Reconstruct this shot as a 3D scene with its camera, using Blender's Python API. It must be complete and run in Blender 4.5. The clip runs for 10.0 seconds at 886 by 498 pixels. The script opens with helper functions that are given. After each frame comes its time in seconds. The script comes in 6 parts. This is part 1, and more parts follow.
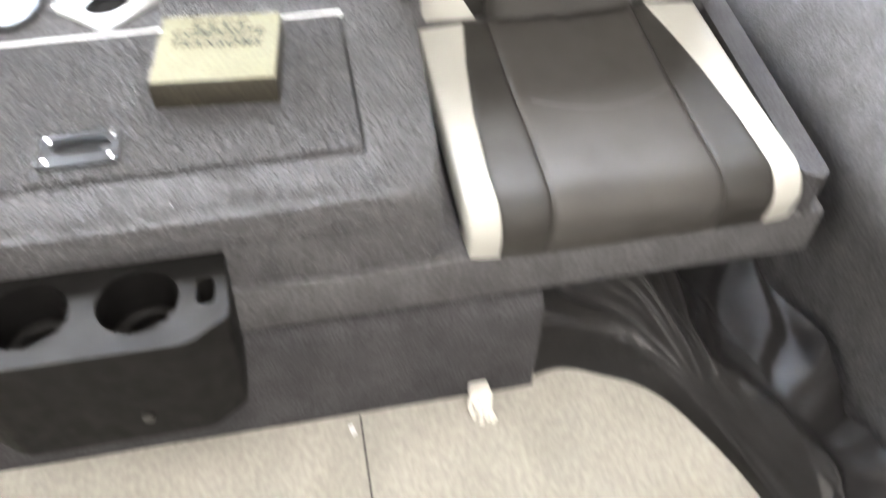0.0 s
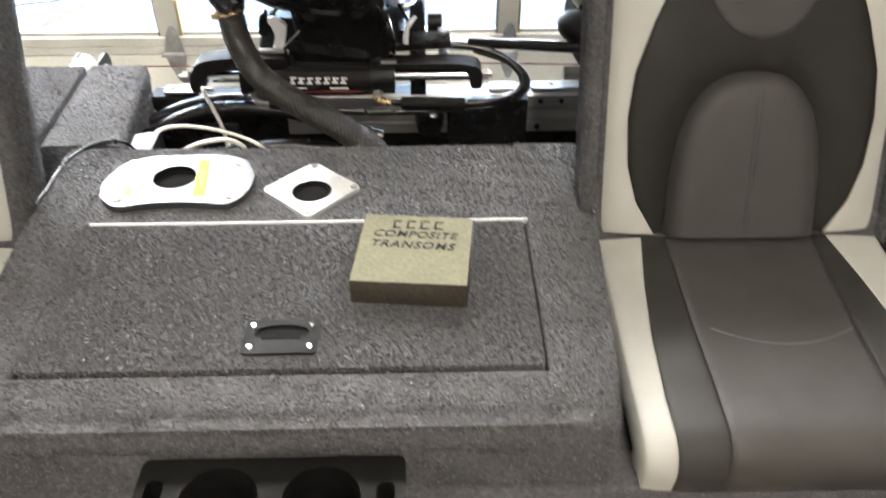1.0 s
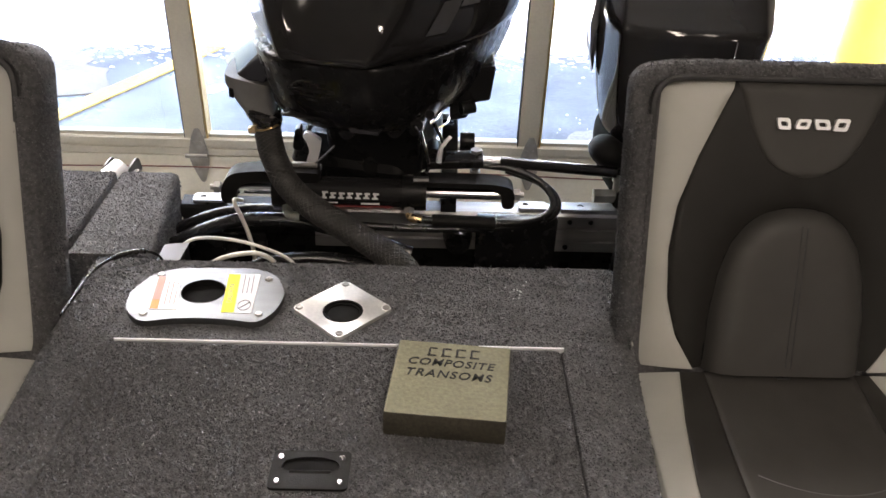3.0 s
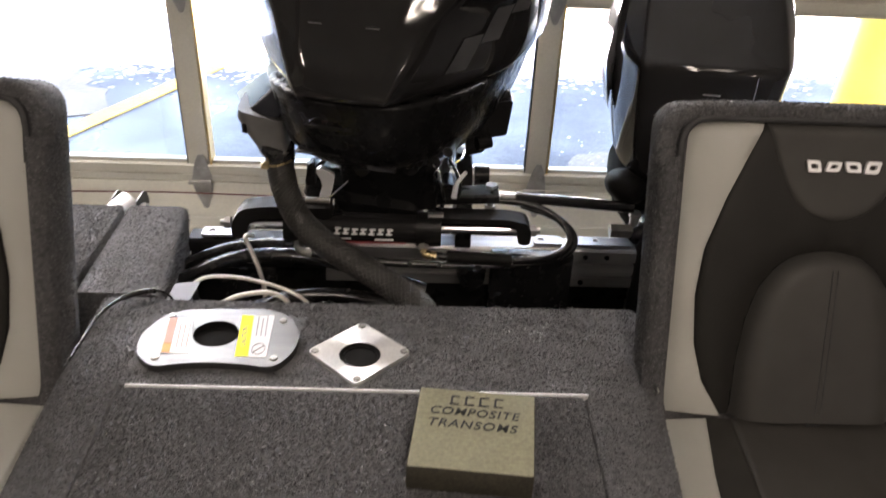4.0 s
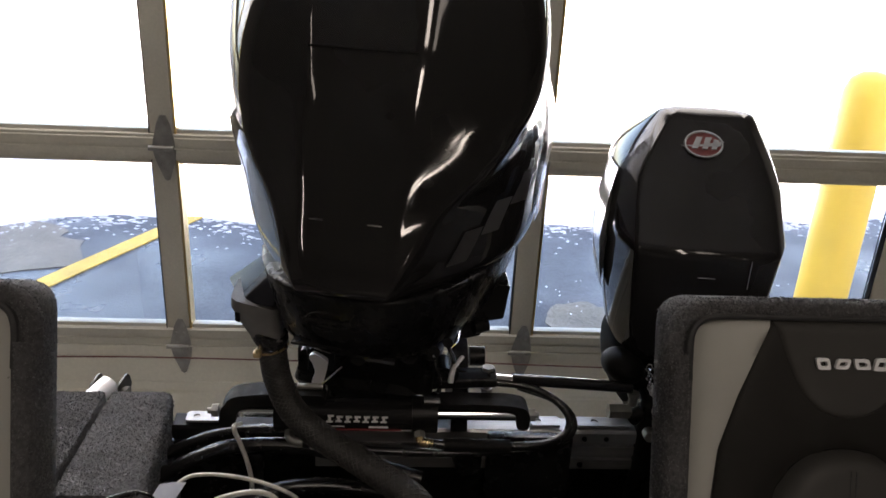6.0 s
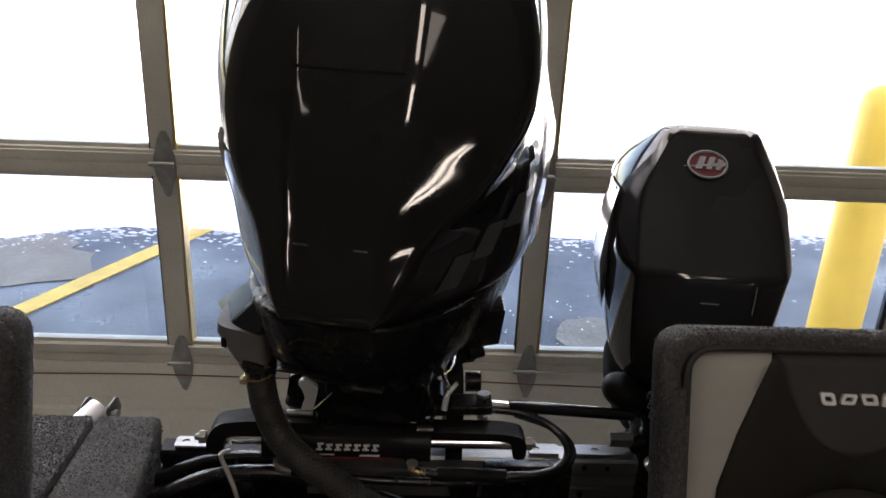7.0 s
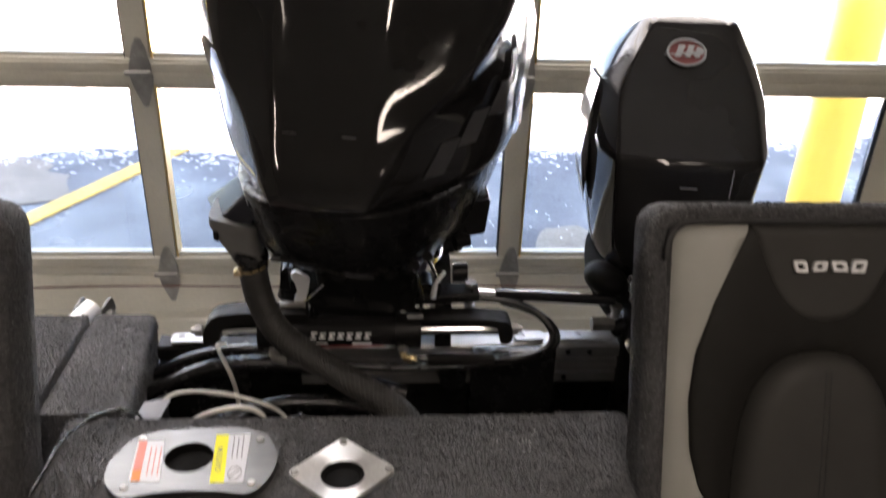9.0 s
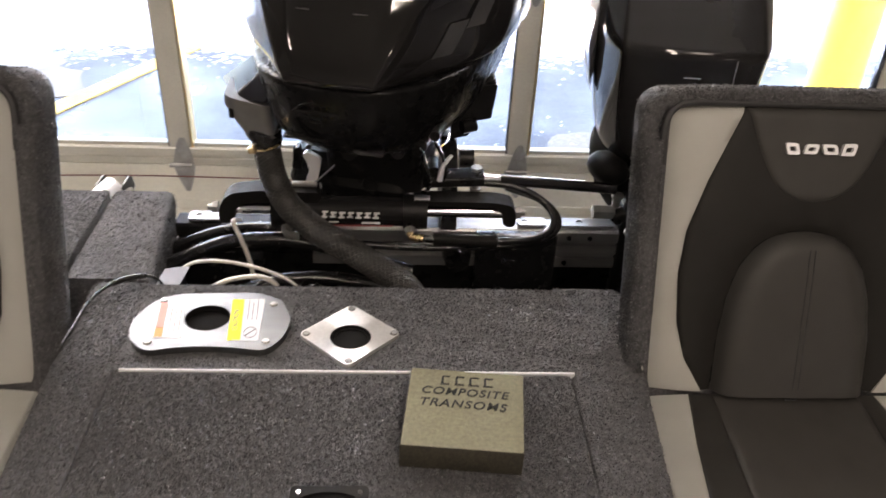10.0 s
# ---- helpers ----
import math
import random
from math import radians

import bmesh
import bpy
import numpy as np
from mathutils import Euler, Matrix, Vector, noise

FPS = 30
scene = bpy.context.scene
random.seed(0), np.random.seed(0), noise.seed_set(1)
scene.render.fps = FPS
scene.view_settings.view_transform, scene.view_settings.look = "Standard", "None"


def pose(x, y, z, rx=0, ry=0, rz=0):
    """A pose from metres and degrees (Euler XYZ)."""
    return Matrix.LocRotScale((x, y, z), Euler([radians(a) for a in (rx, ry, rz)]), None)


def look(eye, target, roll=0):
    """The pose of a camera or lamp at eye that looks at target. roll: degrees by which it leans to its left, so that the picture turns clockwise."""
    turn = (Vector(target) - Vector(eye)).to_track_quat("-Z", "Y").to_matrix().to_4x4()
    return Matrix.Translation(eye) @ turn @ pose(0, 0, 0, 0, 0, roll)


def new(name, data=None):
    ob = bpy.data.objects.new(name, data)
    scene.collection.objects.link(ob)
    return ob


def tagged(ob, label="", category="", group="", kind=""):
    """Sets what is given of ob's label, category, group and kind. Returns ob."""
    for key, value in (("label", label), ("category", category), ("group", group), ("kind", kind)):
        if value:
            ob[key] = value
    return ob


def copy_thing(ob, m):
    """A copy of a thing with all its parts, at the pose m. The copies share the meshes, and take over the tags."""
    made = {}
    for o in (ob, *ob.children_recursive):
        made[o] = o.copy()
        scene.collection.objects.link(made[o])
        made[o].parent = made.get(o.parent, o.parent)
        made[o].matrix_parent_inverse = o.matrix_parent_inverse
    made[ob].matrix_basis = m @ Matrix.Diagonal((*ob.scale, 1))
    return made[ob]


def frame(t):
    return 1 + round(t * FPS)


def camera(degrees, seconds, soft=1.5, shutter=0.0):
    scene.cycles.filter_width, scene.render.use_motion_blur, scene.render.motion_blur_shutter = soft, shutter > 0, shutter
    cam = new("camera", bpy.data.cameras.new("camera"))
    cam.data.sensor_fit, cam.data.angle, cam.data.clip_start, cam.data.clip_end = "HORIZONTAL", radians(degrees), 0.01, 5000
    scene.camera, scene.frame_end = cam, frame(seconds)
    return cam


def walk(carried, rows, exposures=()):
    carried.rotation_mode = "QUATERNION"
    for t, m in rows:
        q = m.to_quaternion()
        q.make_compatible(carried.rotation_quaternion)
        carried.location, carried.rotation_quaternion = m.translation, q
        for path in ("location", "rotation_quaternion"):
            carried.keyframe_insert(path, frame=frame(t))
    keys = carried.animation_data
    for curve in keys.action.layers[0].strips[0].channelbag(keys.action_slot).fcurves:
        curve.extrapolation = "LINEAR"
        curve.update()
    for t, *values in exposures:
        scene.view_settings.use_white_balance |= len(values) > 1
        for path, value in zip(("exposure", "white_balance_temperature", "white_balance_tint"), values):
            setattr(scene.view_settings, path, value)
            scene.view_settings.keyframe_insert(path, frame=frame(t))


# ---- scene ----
cam = camera(56.5, 10.0, shutter=0.7)
PATH = [
    (0, (0.246, -0.655, 1.151), (0.506, 0.643, -0.349), 0.6),
    (0.5, (0.193, -0.608, 1.215), (0.351, 0.856, -0.139), 0.9),
    (1, (0.147, -0.585, 1.254), (0.186, 0.951, -0.027), 0.1),
    (1.5, (0.12, -0.57, 1.269), (0.147, 1.014, 0.047), 1.0),
    (2, (0.104, -0.558, 1.275), (0.109, 1.061, 0.1), 0.7),
    (2.3, (0.102, -0.549, 1.276), (0.136, 1.111, 0.157), 1.4),
    (2.5, (0.101, -0.544, 1.276), (0.151, 1.117, 0.163), 1.9),
    (2.7, (0.098, -0.54, 1.272), (0.142, 1.127, 0.169), 2.1),
    (3.8, (0.062, -0.495, 1.284), (0.092, 1.187, 0.202), 2.0),
    (4, (0.051, -0.482, 1.289), (0.103, 1.211, 0.226), 2.5),
    (4.5, (0.037, -0.45, 1.298), (0.152, 1.267, 0.28), 3.3),
    (5, (0.02, -0.431, 1.32), (0.175, 1.335, 0.394), 3.4),
    (5.5, (-0.001, -0.416, 1.338), (0.124, 1.402, 0.514), 3.0),
    (5.7, (-0.001, -0.413, 1.352), (0.117, 1.417, 0.554), 3.0),
    (6.8, (0.026, -0.385, 1.363), (0.129, 1.463, 0.607), 2.4),
    (7, (0.044, -0.363, 1.366), (0.118, 1.488, 0.611), 2.6),
    (7.5, (0.072, -0.331, 1.363), (0.112, 1.506, 0.575), 2.1),
    (8, (0.064, -0.334, 1.358), (0.117, 1.498, 0.559), 1.7),
    (8.5, (0.044, -0.372, 1.345), (0.139, 1.437, 0.496), 1.4),
    (9, (0.027, -0.415, 1.326), (0.159, 1.354, 0.404), 2.0),
    (9.5, (0.003, -0.459, 1.307), (0.197, 1.229, 0.252), 3.7),
    (10, (0.034, -0.497, 1.305), (0.14, 1.168, 0.202), 3.0),
]
walk(cam, [(t, look(eye, target, roll)) for t, eye, target, roll in PATH],
     [(0.0, 6.05, 6800, 13), (0.7, 5.6, 7150, 12), (1.2, 5.1, 7350, 13), (2.0, 4.70, 7450, 15), (2.6, 4.25, 7650, 17), (4.0, 4.2, 7750, 19), (4.5, 3.9, 7700, 19), (5.2, 3.52, 7600, 19),
      (5.8, 3.1, 7550, 18), (7.0, 2.85, 7500, 18), (8.3, 2.85, 7500, 18), (9.0, 3.6, 7700, 19), (9.5, 4.2, 7850, 20), (10.0, 4.3, 7850, 20)])

# ---- light ----
world = bpy.data.worlds.new("world")
scene.world = world
world.use_nodes = True
wn = world.node_tree
sky = wn.nodes.new("ShaderNodeTexSky")
sky.sky_type, sky.sun_disc = "NISHITA", False
sky.sun_elevation, sky.sun_rotation = radians(48), radians(160)
sky.dust_density, sky.air_density, sky.ozone_density = 1.2, 1.0, 1.0
wn.links.new(sky.outputs[0], wn.nodes["Background"].inputs[0])
wn.nodes["Background"].inputs[1].default_value = 0.15

sun = new("sun", bpy.data.lights.new("sun", "SUN"))
sun.data.energy, sun.data.angle, sun.data.color = 5.0, radians(0.5), (1, 0.95, 0.87)
sun.matrix_world = look((0.34 * 5, -0.94 * 5, 5.5), (0, 0, 0))

CEIL = 3.2
LAMPS = [(0.5, -1.6, 1.5), (0.5, -3.4, 2.5), (-5.6, -4.2, 5.0), (3.25, -6.9, 3.5), (3.60, -7.2, 3.5), (-3.4, -1.0, 0.6), (-3.4, -2.3, 0.6), (1.0, -1.7, 0.35)]
for lx, ly, watts in LAMPS:
    lamp = new("strip_lamp_light", bpy.data.lights.new("strip_lamp_light", "AREA"))
    lamp.data.shape, lamp.data.size, lamp.data.size_y = "RECTANGLE", 0.20, 1.2
    lamp.data.energy, lamp.data.color = watts, (1.0, 0.975, 0.935)
    lamp.matrix_world = look((lx, ly, CEIL - 0.085), (lx, ly, 0))

# the sky's light through the upper panes of the overhead door
skylight = new("door_daylight", bpy.data.lights.new("door_daylight", "AREA"))
skylight.data.shape, skylight.data.size, skylight.data.size_y = "RECTANGLE", 4.3, 0.95
skylight.data.energy, skylight.data.color = 12.5, (0.93, 0.965, 1.0)
skylight.matrix_world = look((-0.6, 1.99, 1.90), (-0.6, 0.4, 1.30))


# ---- materials ----
def material(name, base, rough=0.6, metal=0.0, var=0.0, scale=20.0, bump=0.0, bump_scale=200.0, dist=0.002,
             coat=0.0, spec=0.5, fine=0.0, fine_scale=300.0, stretch=(1, 1, 1), rough_var=0.0, second=None):
    """A principled surface with colour variation at two scales, roughness variation and fine relief, in metres."""
    m = bpy.data.materials.new(name)
    m.use_nodes = True
    nt = m.node_tree
    b = nt.nodes["Principled BSDF"]
    b.inputs["Roughness"].default_value, b.inputs["Metallic"].default_value = rough, metal
    b.inputs["Specular IOR Level"].default_value, b.inputs["Coat Weight"].default_value = spec, coat
    b.inputs["Coat Roughness"].default_value = 0.04
    tc = nt.nodes.new("ShaderNodeTexCoord")
    mp = nt.nodes.new("ShaderNodeMapping")
    mp.inputs["Scale"].default_value = stretch
    nt.links.new(tc.outputs["Object"], mp.inputs[0])

    def noise_node(s, detail=4.0):
        n = nt.nodes.new("ShaderNodeTexNoise")
        n.inputs["Scale"].default_value, n.inputs["Detail"].default_value = s, detail
        nt.links.new(mp.outputs[0], n.inputs["Vector"])
        return n

    def ramp(n, lo, hi, a=0.3, z=0.7):
        r = nt.nodes.new("ShaderNodeMapRange")
        r.inputs["From Min"].default_value, r.inputs["From Max"].default_value = a, z
        r.inputs["To Min"].default_value, r.inputs["To Max"].default_value = lo, hi
        nt.links.new(n.outputs[0], r.inputs["Value"])
        return r

    col = nt.nodes.new("ShaderNodeRGB")
    col.outputs[0].default_value = (*base, 1)
    out = col.outputs[0]
    if second is not None:
        mix = nt.nodes.new("ShaderNodeMix")
        mix.data_type = "RGBA"
        nt.links.new(ramp(noise_node(second[1], 5), 0, 1, 0.42, 0.62).outputs[0], mix.inputs[0])
        nt.links.new(out, mix.inputs[6])
        mix.inputs[7].default_value = (*second[0], 1)
        out = mix.outputs[2]
    for amount, s in ((var, scale), (fine, fine_scale)):
        if amount:
            mul = nt.nodes.new("ShaderNodeVectorMath")
            mul.operation = "SCALE"
            nt.links.new(out, mul.inputs[0])
            nt.links.new(ramp(noise_node(s), 1 - amount, 1 + amount).outputs[0], mul.inputs["Scale"])
            out = mul.outputs[0]
    nt.links.new(out, b.inputs["Base Color"])
    if rough_var:
        nt.links.new(ramp(noise_node(scale * 1.7), max(0.0, rough - rough_var), min(1.0, rough + rough_var)).outputs[0], b.inputs["Roughness"])
    if bump:
        bp = nt.nodes.new("ShaderNodeBump")
        bp.inputs["Strength"].default_value, bp.inputs["Distance"].default_value = bump, dist
        nt.links.new(noise_node(bump_scale, 3).outputs[0], bp.inputs["Height"])
        nt.links.new(bp.outputs[0], b.inputs["Normal"])
    return m


carpet = material("marine_carpet", (0.092, 0.091, 0.094), 0.95, var=0.17, scale=17, fine=0.30, fine_scale=150, bump=0.9,
                  bump_scale=240, dist=0.0045, spec=0.1)
# darker carpet for the kick panel, the cavity walls and the seats' outer rims
carpet_dark = material("carpet_darker", (0.055, 0.054, 0.057), 0.95, var=0.2, scale=16, fine=0.45, fine_scale=300, bump=0.9,
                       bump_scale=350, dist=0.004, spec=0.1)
vinyl_floor = material("cream_vinyl_floor", (0.33, 0.315, 0.28), 0.6, var=0.1, scale=9, fine=0.16, fine_scale=120, bump=0.4,
                       bump_scale=160, dist=0.002, stretch=(1, 0.6, 1))
vinyl_light = material("pale_grey_vinyl", (0.38, 0.375, 0.34), 0.48, var=0.05, scale=12, bump=0.25, bump_scale=650, dist=0.0008, rough_var=0.07)
vinyl_dark = material("charcoal_vinyl", (0.0165, 0.0155, 0.0140), 0.52, spec=0.20, var=0.1, scale=14, bump=0.3, bump_scale=650, dist=0.0008, rough_var=0.08)
# lighter copy of the charcoal: the flat seat's stronger light is in its colour
vinyl_dark_lit = material("charcoal_vinyl_lit", (0.027, 0.0252, 0.0228), 0.52, spec=0.30, var=0.1, scale=14, bump=0.3, bump_scale=650, dist=0.0008, rough_var=0.08)
vinyl_mid = material("grey_vinyl", (0.042, 0.040, 0.0372), 0.50, spec=0.32, var=0.08, scale=14, bump=0.3, bump_scale=650, dist=0.0008, rough_var=0.08)
vinyl_cushion = material("warm_grey_vinyl", (0.044, 0.0412, 0.0380), 0.50, spec=0.32, var=0.08, scale=14, bump=0.3, bump_scale=650, dist=0.0008, rough_var=0.08)
thread = material("dark_welt", (0.03, 0.03, 0.032), 0.6, var=0.2, scale=60, bump=0.3, bump_scale=500)
gloss_black = material("gloss_black_paint", (0.013, 0.0125, 0.0128), 0.045, spec=0.42, var=0.15, scale=3, rough_var=0.015)
satin_black = material("satin_black_casting", (0.008, 0.0079, 0.008), 0.32, spec=0.16, var=0.3, scale=18, bump=0.25, bump_scale=260, dist=0.001, rough_var=0.1)
plastic_black = material("black_moulded_plastic", (0.0065, 0.0062, 0.0060), 0.6, spec=0.16, var=0.2, scale=25, bump=0.4, bump_scale=500, dist=0.0008, rough_var=0.1)
# flat black for some black parts, and for shade painted into openings
void_black = material("shade_and_matt_black", (0.010, 0.010, 0.010), 0.9, spec=0.05, var=0.2, scale=40)
pan_black = material("oily_black_casting", (0.0065, 0.0065, 0.0068), 0.26, spec=0.13, var=0.3, scale=25, bump=0.15, bump_scale=60, dist=0.004, rough_var=0.14)
rubber = material("black_rubber", (0.0085, 0.0085, 0.0088), 0.22, var=0.3, scale=30, bump=0.3, bump_scale=300, rough_var=0.1)
sleeve = material("braided_sleeve", (0.022, 0.021, 0.020), 0.5, var=0.2, scale=20, fine=0.25, fine_scale=260, bump=0.7, bump_scale=230, dist=0.003)
tarp = material("black_tarpaulin", (0.025, 0.024, 0.024), 0.42, spec=0.45, var=0.2, scale=10, bump=0.25, bump_scale=60, dist=0.004, rough_var=0.08)
chrome = material("chrome", (0.78, 0.78, 0.79), 0.12, 1.0, var=0.06, scale=20, rough_var=0.05)
badge_chrome = material("bright_plated_badge", (0.85, 0.85, 0.86), 0.32, 0.25, var=0.03, scale=30)
steel = material("brushed_stainless", (0.125, 0.125, 0.124), 0.46, 1.0, var=0.07, scale=8, fine=0.08, fine_scale=180, stretch=(1, 12, 1), rough_var=0.08)
alu = material("raw_aluminium", (0.38, 0.376, 0.37), 0.42, 0.75, var=0.16, scale=10, fine=0.1, fine_scale=150, stretch=(0.15, 6, 6), rough_var=0.12)
brass_m = material("brass", (0.62, 0.46, 0.25), 0.3, 1.0, var=0.15, scale=60, rough_var=0.1)
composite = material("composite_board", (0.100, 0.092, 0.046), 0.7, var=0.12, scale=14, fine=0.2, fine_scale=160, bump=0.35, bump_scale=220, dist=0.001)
composite_edge = material("composite_darker_side", (0.034, 0.030, 0.020), 0.8, var=0.2, scale=22, fine=0.3, fine_scale=200, bump=0.6, bump_scale=200, dist=0.0015)
ink = material("marker_ink", (0.0075, 0.007, 0.0065), 0.7, spec=0.2, var=0.3, scale=90)
white_p = material("white_plastic", (0.62, 0.60, 0.54), 0.45, var=0.08, scale=30, rough_var=0.05)
label_white = material("label_paper", (0.64, 0.64, 0.66), 0.6, spec=0.2, var=0.04, scale=40)
label_yellow = material("label_yellow", (0.84, 0.78, 0.03), 0.6, spec=0.2, var=0.04, scale=40)
label_orange = material("label_orange", (0.78, 0.25, 0.08), 0.6, spec=0.2, var=0.08, scale=40)
label_pink = material("label_pink", (0.66, 0.24, 0.20), 0.6, spec=0.2, var=0.05, scale=40)
print_grey = material("print_ink", (0.10, 0.10, 0.10), 0.5, var=0.1, scale=100)
print_white = material("white_print", (0.70, 0.70, 0.70), 0.45, var=0.06, scale=60)
badge_red = material("badge_red", (0.13, 0.022, 0.022), 0.3, coat=0.4, var=0.1, scale=60)
print_red = material("red_print", (0.22, 0.035, 0.035), 0.45, var=0.1, scale=60)
print_grey2 = material("grey_decal", (0.028, 0.028, 0.030), 0.2, 0.3, var=0.1, scale=60)
silver_decal = material("silver_cowl_panel", (0.55, 0.56, 0.58), 0.16, 0.6, coat=0.6, var=0.05, scale=6)
amber_decal = material("amber_decal", (0.75, 0.36, 0.03), 0.3, coat=0.5, var=0.05, scale=20)
door_paint = material("taupe_door_aluminium", (0.56, 0.535, 0.455), 0.45, 0.1, var=0.08, scale=5, fine=0.05, fine_scale=120, rough_var=0.1)
door_panel_m = material("beige_door_panel", (0.80, 0.77, 0.66), 0.5, var=0.06, scale=3, fine=0.04, fine_scale=90, rough_var=0.08)
galv = material("galvanised_steel", (0.34, 0.33, 0.31), 0.45, 0.8, var=0.2, scale=30, rough_var=0.1)
# golden light on the stiles' edges, put into the colour of a strip
gold_lit = material("gold_lit_edge", (0.88, 0.62, 0.26), 0.28, 1.0, var=0.03, scale=4)
wall_m = material("painted_wall", (0.62, 0.61, 0.58), 0.8, var=0.05, scale=2, fine=0.04, fine_scale=60, bump=0.2, bump_scale=120)
ceil_m = material("ceiling_board", (0.30, 0.295, 0.285), 0.85, var=0.06, scale=2, bump=0.2, bump_scale=90)
concrete = material("showroom_concrete", (0.44, 0.43, 0.40), 0.5, var=0.15, scale=1.5, fine=0.12, fine_scale=40, rough_var=0.15)
asphalt = material("damp_asphalt", (0.054, 0.0575, 0.069), 0.42, var=0.35, scale=1.1, fine=0.35, fine_scale=70, bump=0.5, bump_scale=90, dist=0.006, rough_var=0.22)
sand_m = material("dry_grit", (0.20, 0.18, 0.15), 0.9, var=0.2, scale=3, fine=0.25, fine_scale=60, bump=0.4, bump_scale=60, dist=0.006)
snow_m = material("old_snow", (0.86, 0.87, 0.89), 0.7, var=0.06, scale=2.5, fine=0.06, fine_scale=30, bump=0.6, bump_scale=14, dist=0.05)
slush_m = material("grey_slush", (0.50, 0.50, 0.51), 0.5, var=0.35, scale=9, fine=0.2, fine_scale=60)
yellow_line = material("yellow_road_paint", (0.66, 0.43, 0.09), 0.7, var=0.15, scale=6, fine=0.2, fine_scale=60, bump=0.2, bump_scale=90)
yellow_post = material("yellow_bollard_sleeve", (0.86, 0.54, 0.08), 0.42, var=0.06, scale=5, rough_var=0.08)
hull_m = material("hull_paint", (0.03, 0.03, 0.035), 0.3, coat=0.5, var=0.1, scale=3)
lamp_white = material("lamp_housing", (0.8, 0.8, 0.78), 0.5, var=0.04, scale=8)

steel_fan = material("radially_brushed_stainless", (0.76, 0.75, 0.73), 0.46, 0.8, var=0.05, scale=8, fine=0.06, fine_scale=180, rough_var=0.06)
sf = steel_fan.node_tree
tangent = sf.nodes.new("ShaderNodeTangent")
tangent.direction_type, tangent.axis = "RADIAL", "Z"
sf.nodes["Principled BSDF"].inputs["Anisotropic"].default_value = 0.85
sf.links.new(tangent.outputs[0], sf.nodes["Principled BSDF"].inputs["Tangent"])

glass = bpy.data.materials.new("window_glass")
glass.use_nodes = True
gb = glass.node_tree.nodes["Principled BSDF"]
gb.inputs["Transmission Weight"].default_value, gb.inputs["Roughness"].default_value = 1.0, 0.0
gb.inputs["IOR"].default_value, gb.inputs["Base Color"].default_value = 1.45, (0.97, 0.985, 0.98, 1)


# ---- building helpers ----
from mathutils.geometry import tessellate_polygon


def thing(name, label, category, at=(0, 0, 0), group="", kind=""):
    ob = tagged(new(name), label, category, group, kind)
    ob.location = at
    ob.empty_display_size = 0.05
    bpy.context.view_layer.update()
    return ob


def part(name, bm, mat, parent=None, label="", smooth=True, angle=38, subsurf=0):
    me = bpy.data.meshes.new(name)
    bmesh.ops.recalc_face_normals(bm, faces=bm.faces)
    bm.to_mesh(me)
    bm.free()
    for m in mat if isinstance(mat, (list, tuple)) else [mat]:
        me.materials.append(m)
    if smooth:
        me.polygons.foreach_set("use_smooth", [True] * len(me.polygons))
        if not subsurf:
            me.set_sharp_from_angle(angle=radians(angle))
    ob = new(name, me)
    if parent is not None:
        ob.parent = parent
        ob.matrix_parent_inverse = parent.matrix_world.inverted()
    if label:
        ob["label"] = label
    if subsurf:
        mod = ob.modifiers.new("round", "SUBSURF")
        mod.levels = mod.render_levels = subsurf
    return ob


def solid(name, bm, mat, label, category, group="", kind="", **kw):
    return tagged(part(name, bm, mat, **kw), label, category, group, kind)


def box(x0, x1, y0, y1, z0, z1, bevel=0.0, seg=2, bm=None, m=None):
    bm = bm or bmesh.new()
    made = bmesh.ops.create_cube(bm, size=1.0)["verts"]
    for v in made:
        v.co = Vector(((x0 + x1) / 2 + v.co.x * (x1 - x0), (y0 + y1) / 2 + v.co.y * (y1 - y0), (z0 + z1) / 2 + v.co.z * (z1 - z0)))
    if bevel:
        edges = list({e for v in made for e in v.link_edges})
        r = bmesh.ops.bevel(bm, geom=edges, offset=bevel, segments=seg, profile=0.5, affect="EDGES")
        made = list({v for f in r["faces"] for v in f.verts} | {v for v in made if v.is_valid})
    if m is not None:
        bmesh.ops.transform(bm, matrix=m, verts=made)
    return bm


def rod(p0, p1, r, r1=None, seg=20, bm=None, cap=True):
    bm = bm or bmesh.new()
    a, b = Vector(p0), Vector(p1)
    q = (b - a).to_track_quat("Z", "Y").to_matrix().to_4x4()
    bmesh.ops.create_cone(bm, cap_ends=cap, segments=seg, radius1=r, radius2=r if r1 is None else r1, depth=(b - a).length,
                          matrix=Matrix.Translation((a + b) / 2) @ q)
    return bm


def spline(points, n=10):
    """A smooth line through the points."""
    p = [Vector(q) for q in points]
    p = [2 * p[0] - p[1]] + p + [2 * p[-1] - p[-2]]
    out = []
    for i in range(1, len(p) - 2):
        for k in range(n):
            t = k / n
            a, b, c, d = p[i - 1], p[i], p[i + 1], p[i + 2]
            out.append(0.5 * ((2 * b) + (c - a) * t + (2 * a - 5 * b + 4 * c - d) * t * t + (3 * b - a - 3 * c + d) * t ** 3))
    return out + [p[-2]]


def loft(rings, bm=None, cap=True, closed=True):
    bm = bm or bmesh.new()
    rows = [[bm.verts.new(p) for p in ring] for ring in rings]
    n = len(rows[0])
    for a, b in zip(rows, rows[1:]):
        for i in range(n if closed else n - 1):
            bm.faces.new((a[i], a[(i + 1) % n], b[(i + 1) % n], b[i]))
    if cap and closed:
        bm.faces.new(rows[0][::-1])
        bm.faces.new(rows[-1])
    return bm


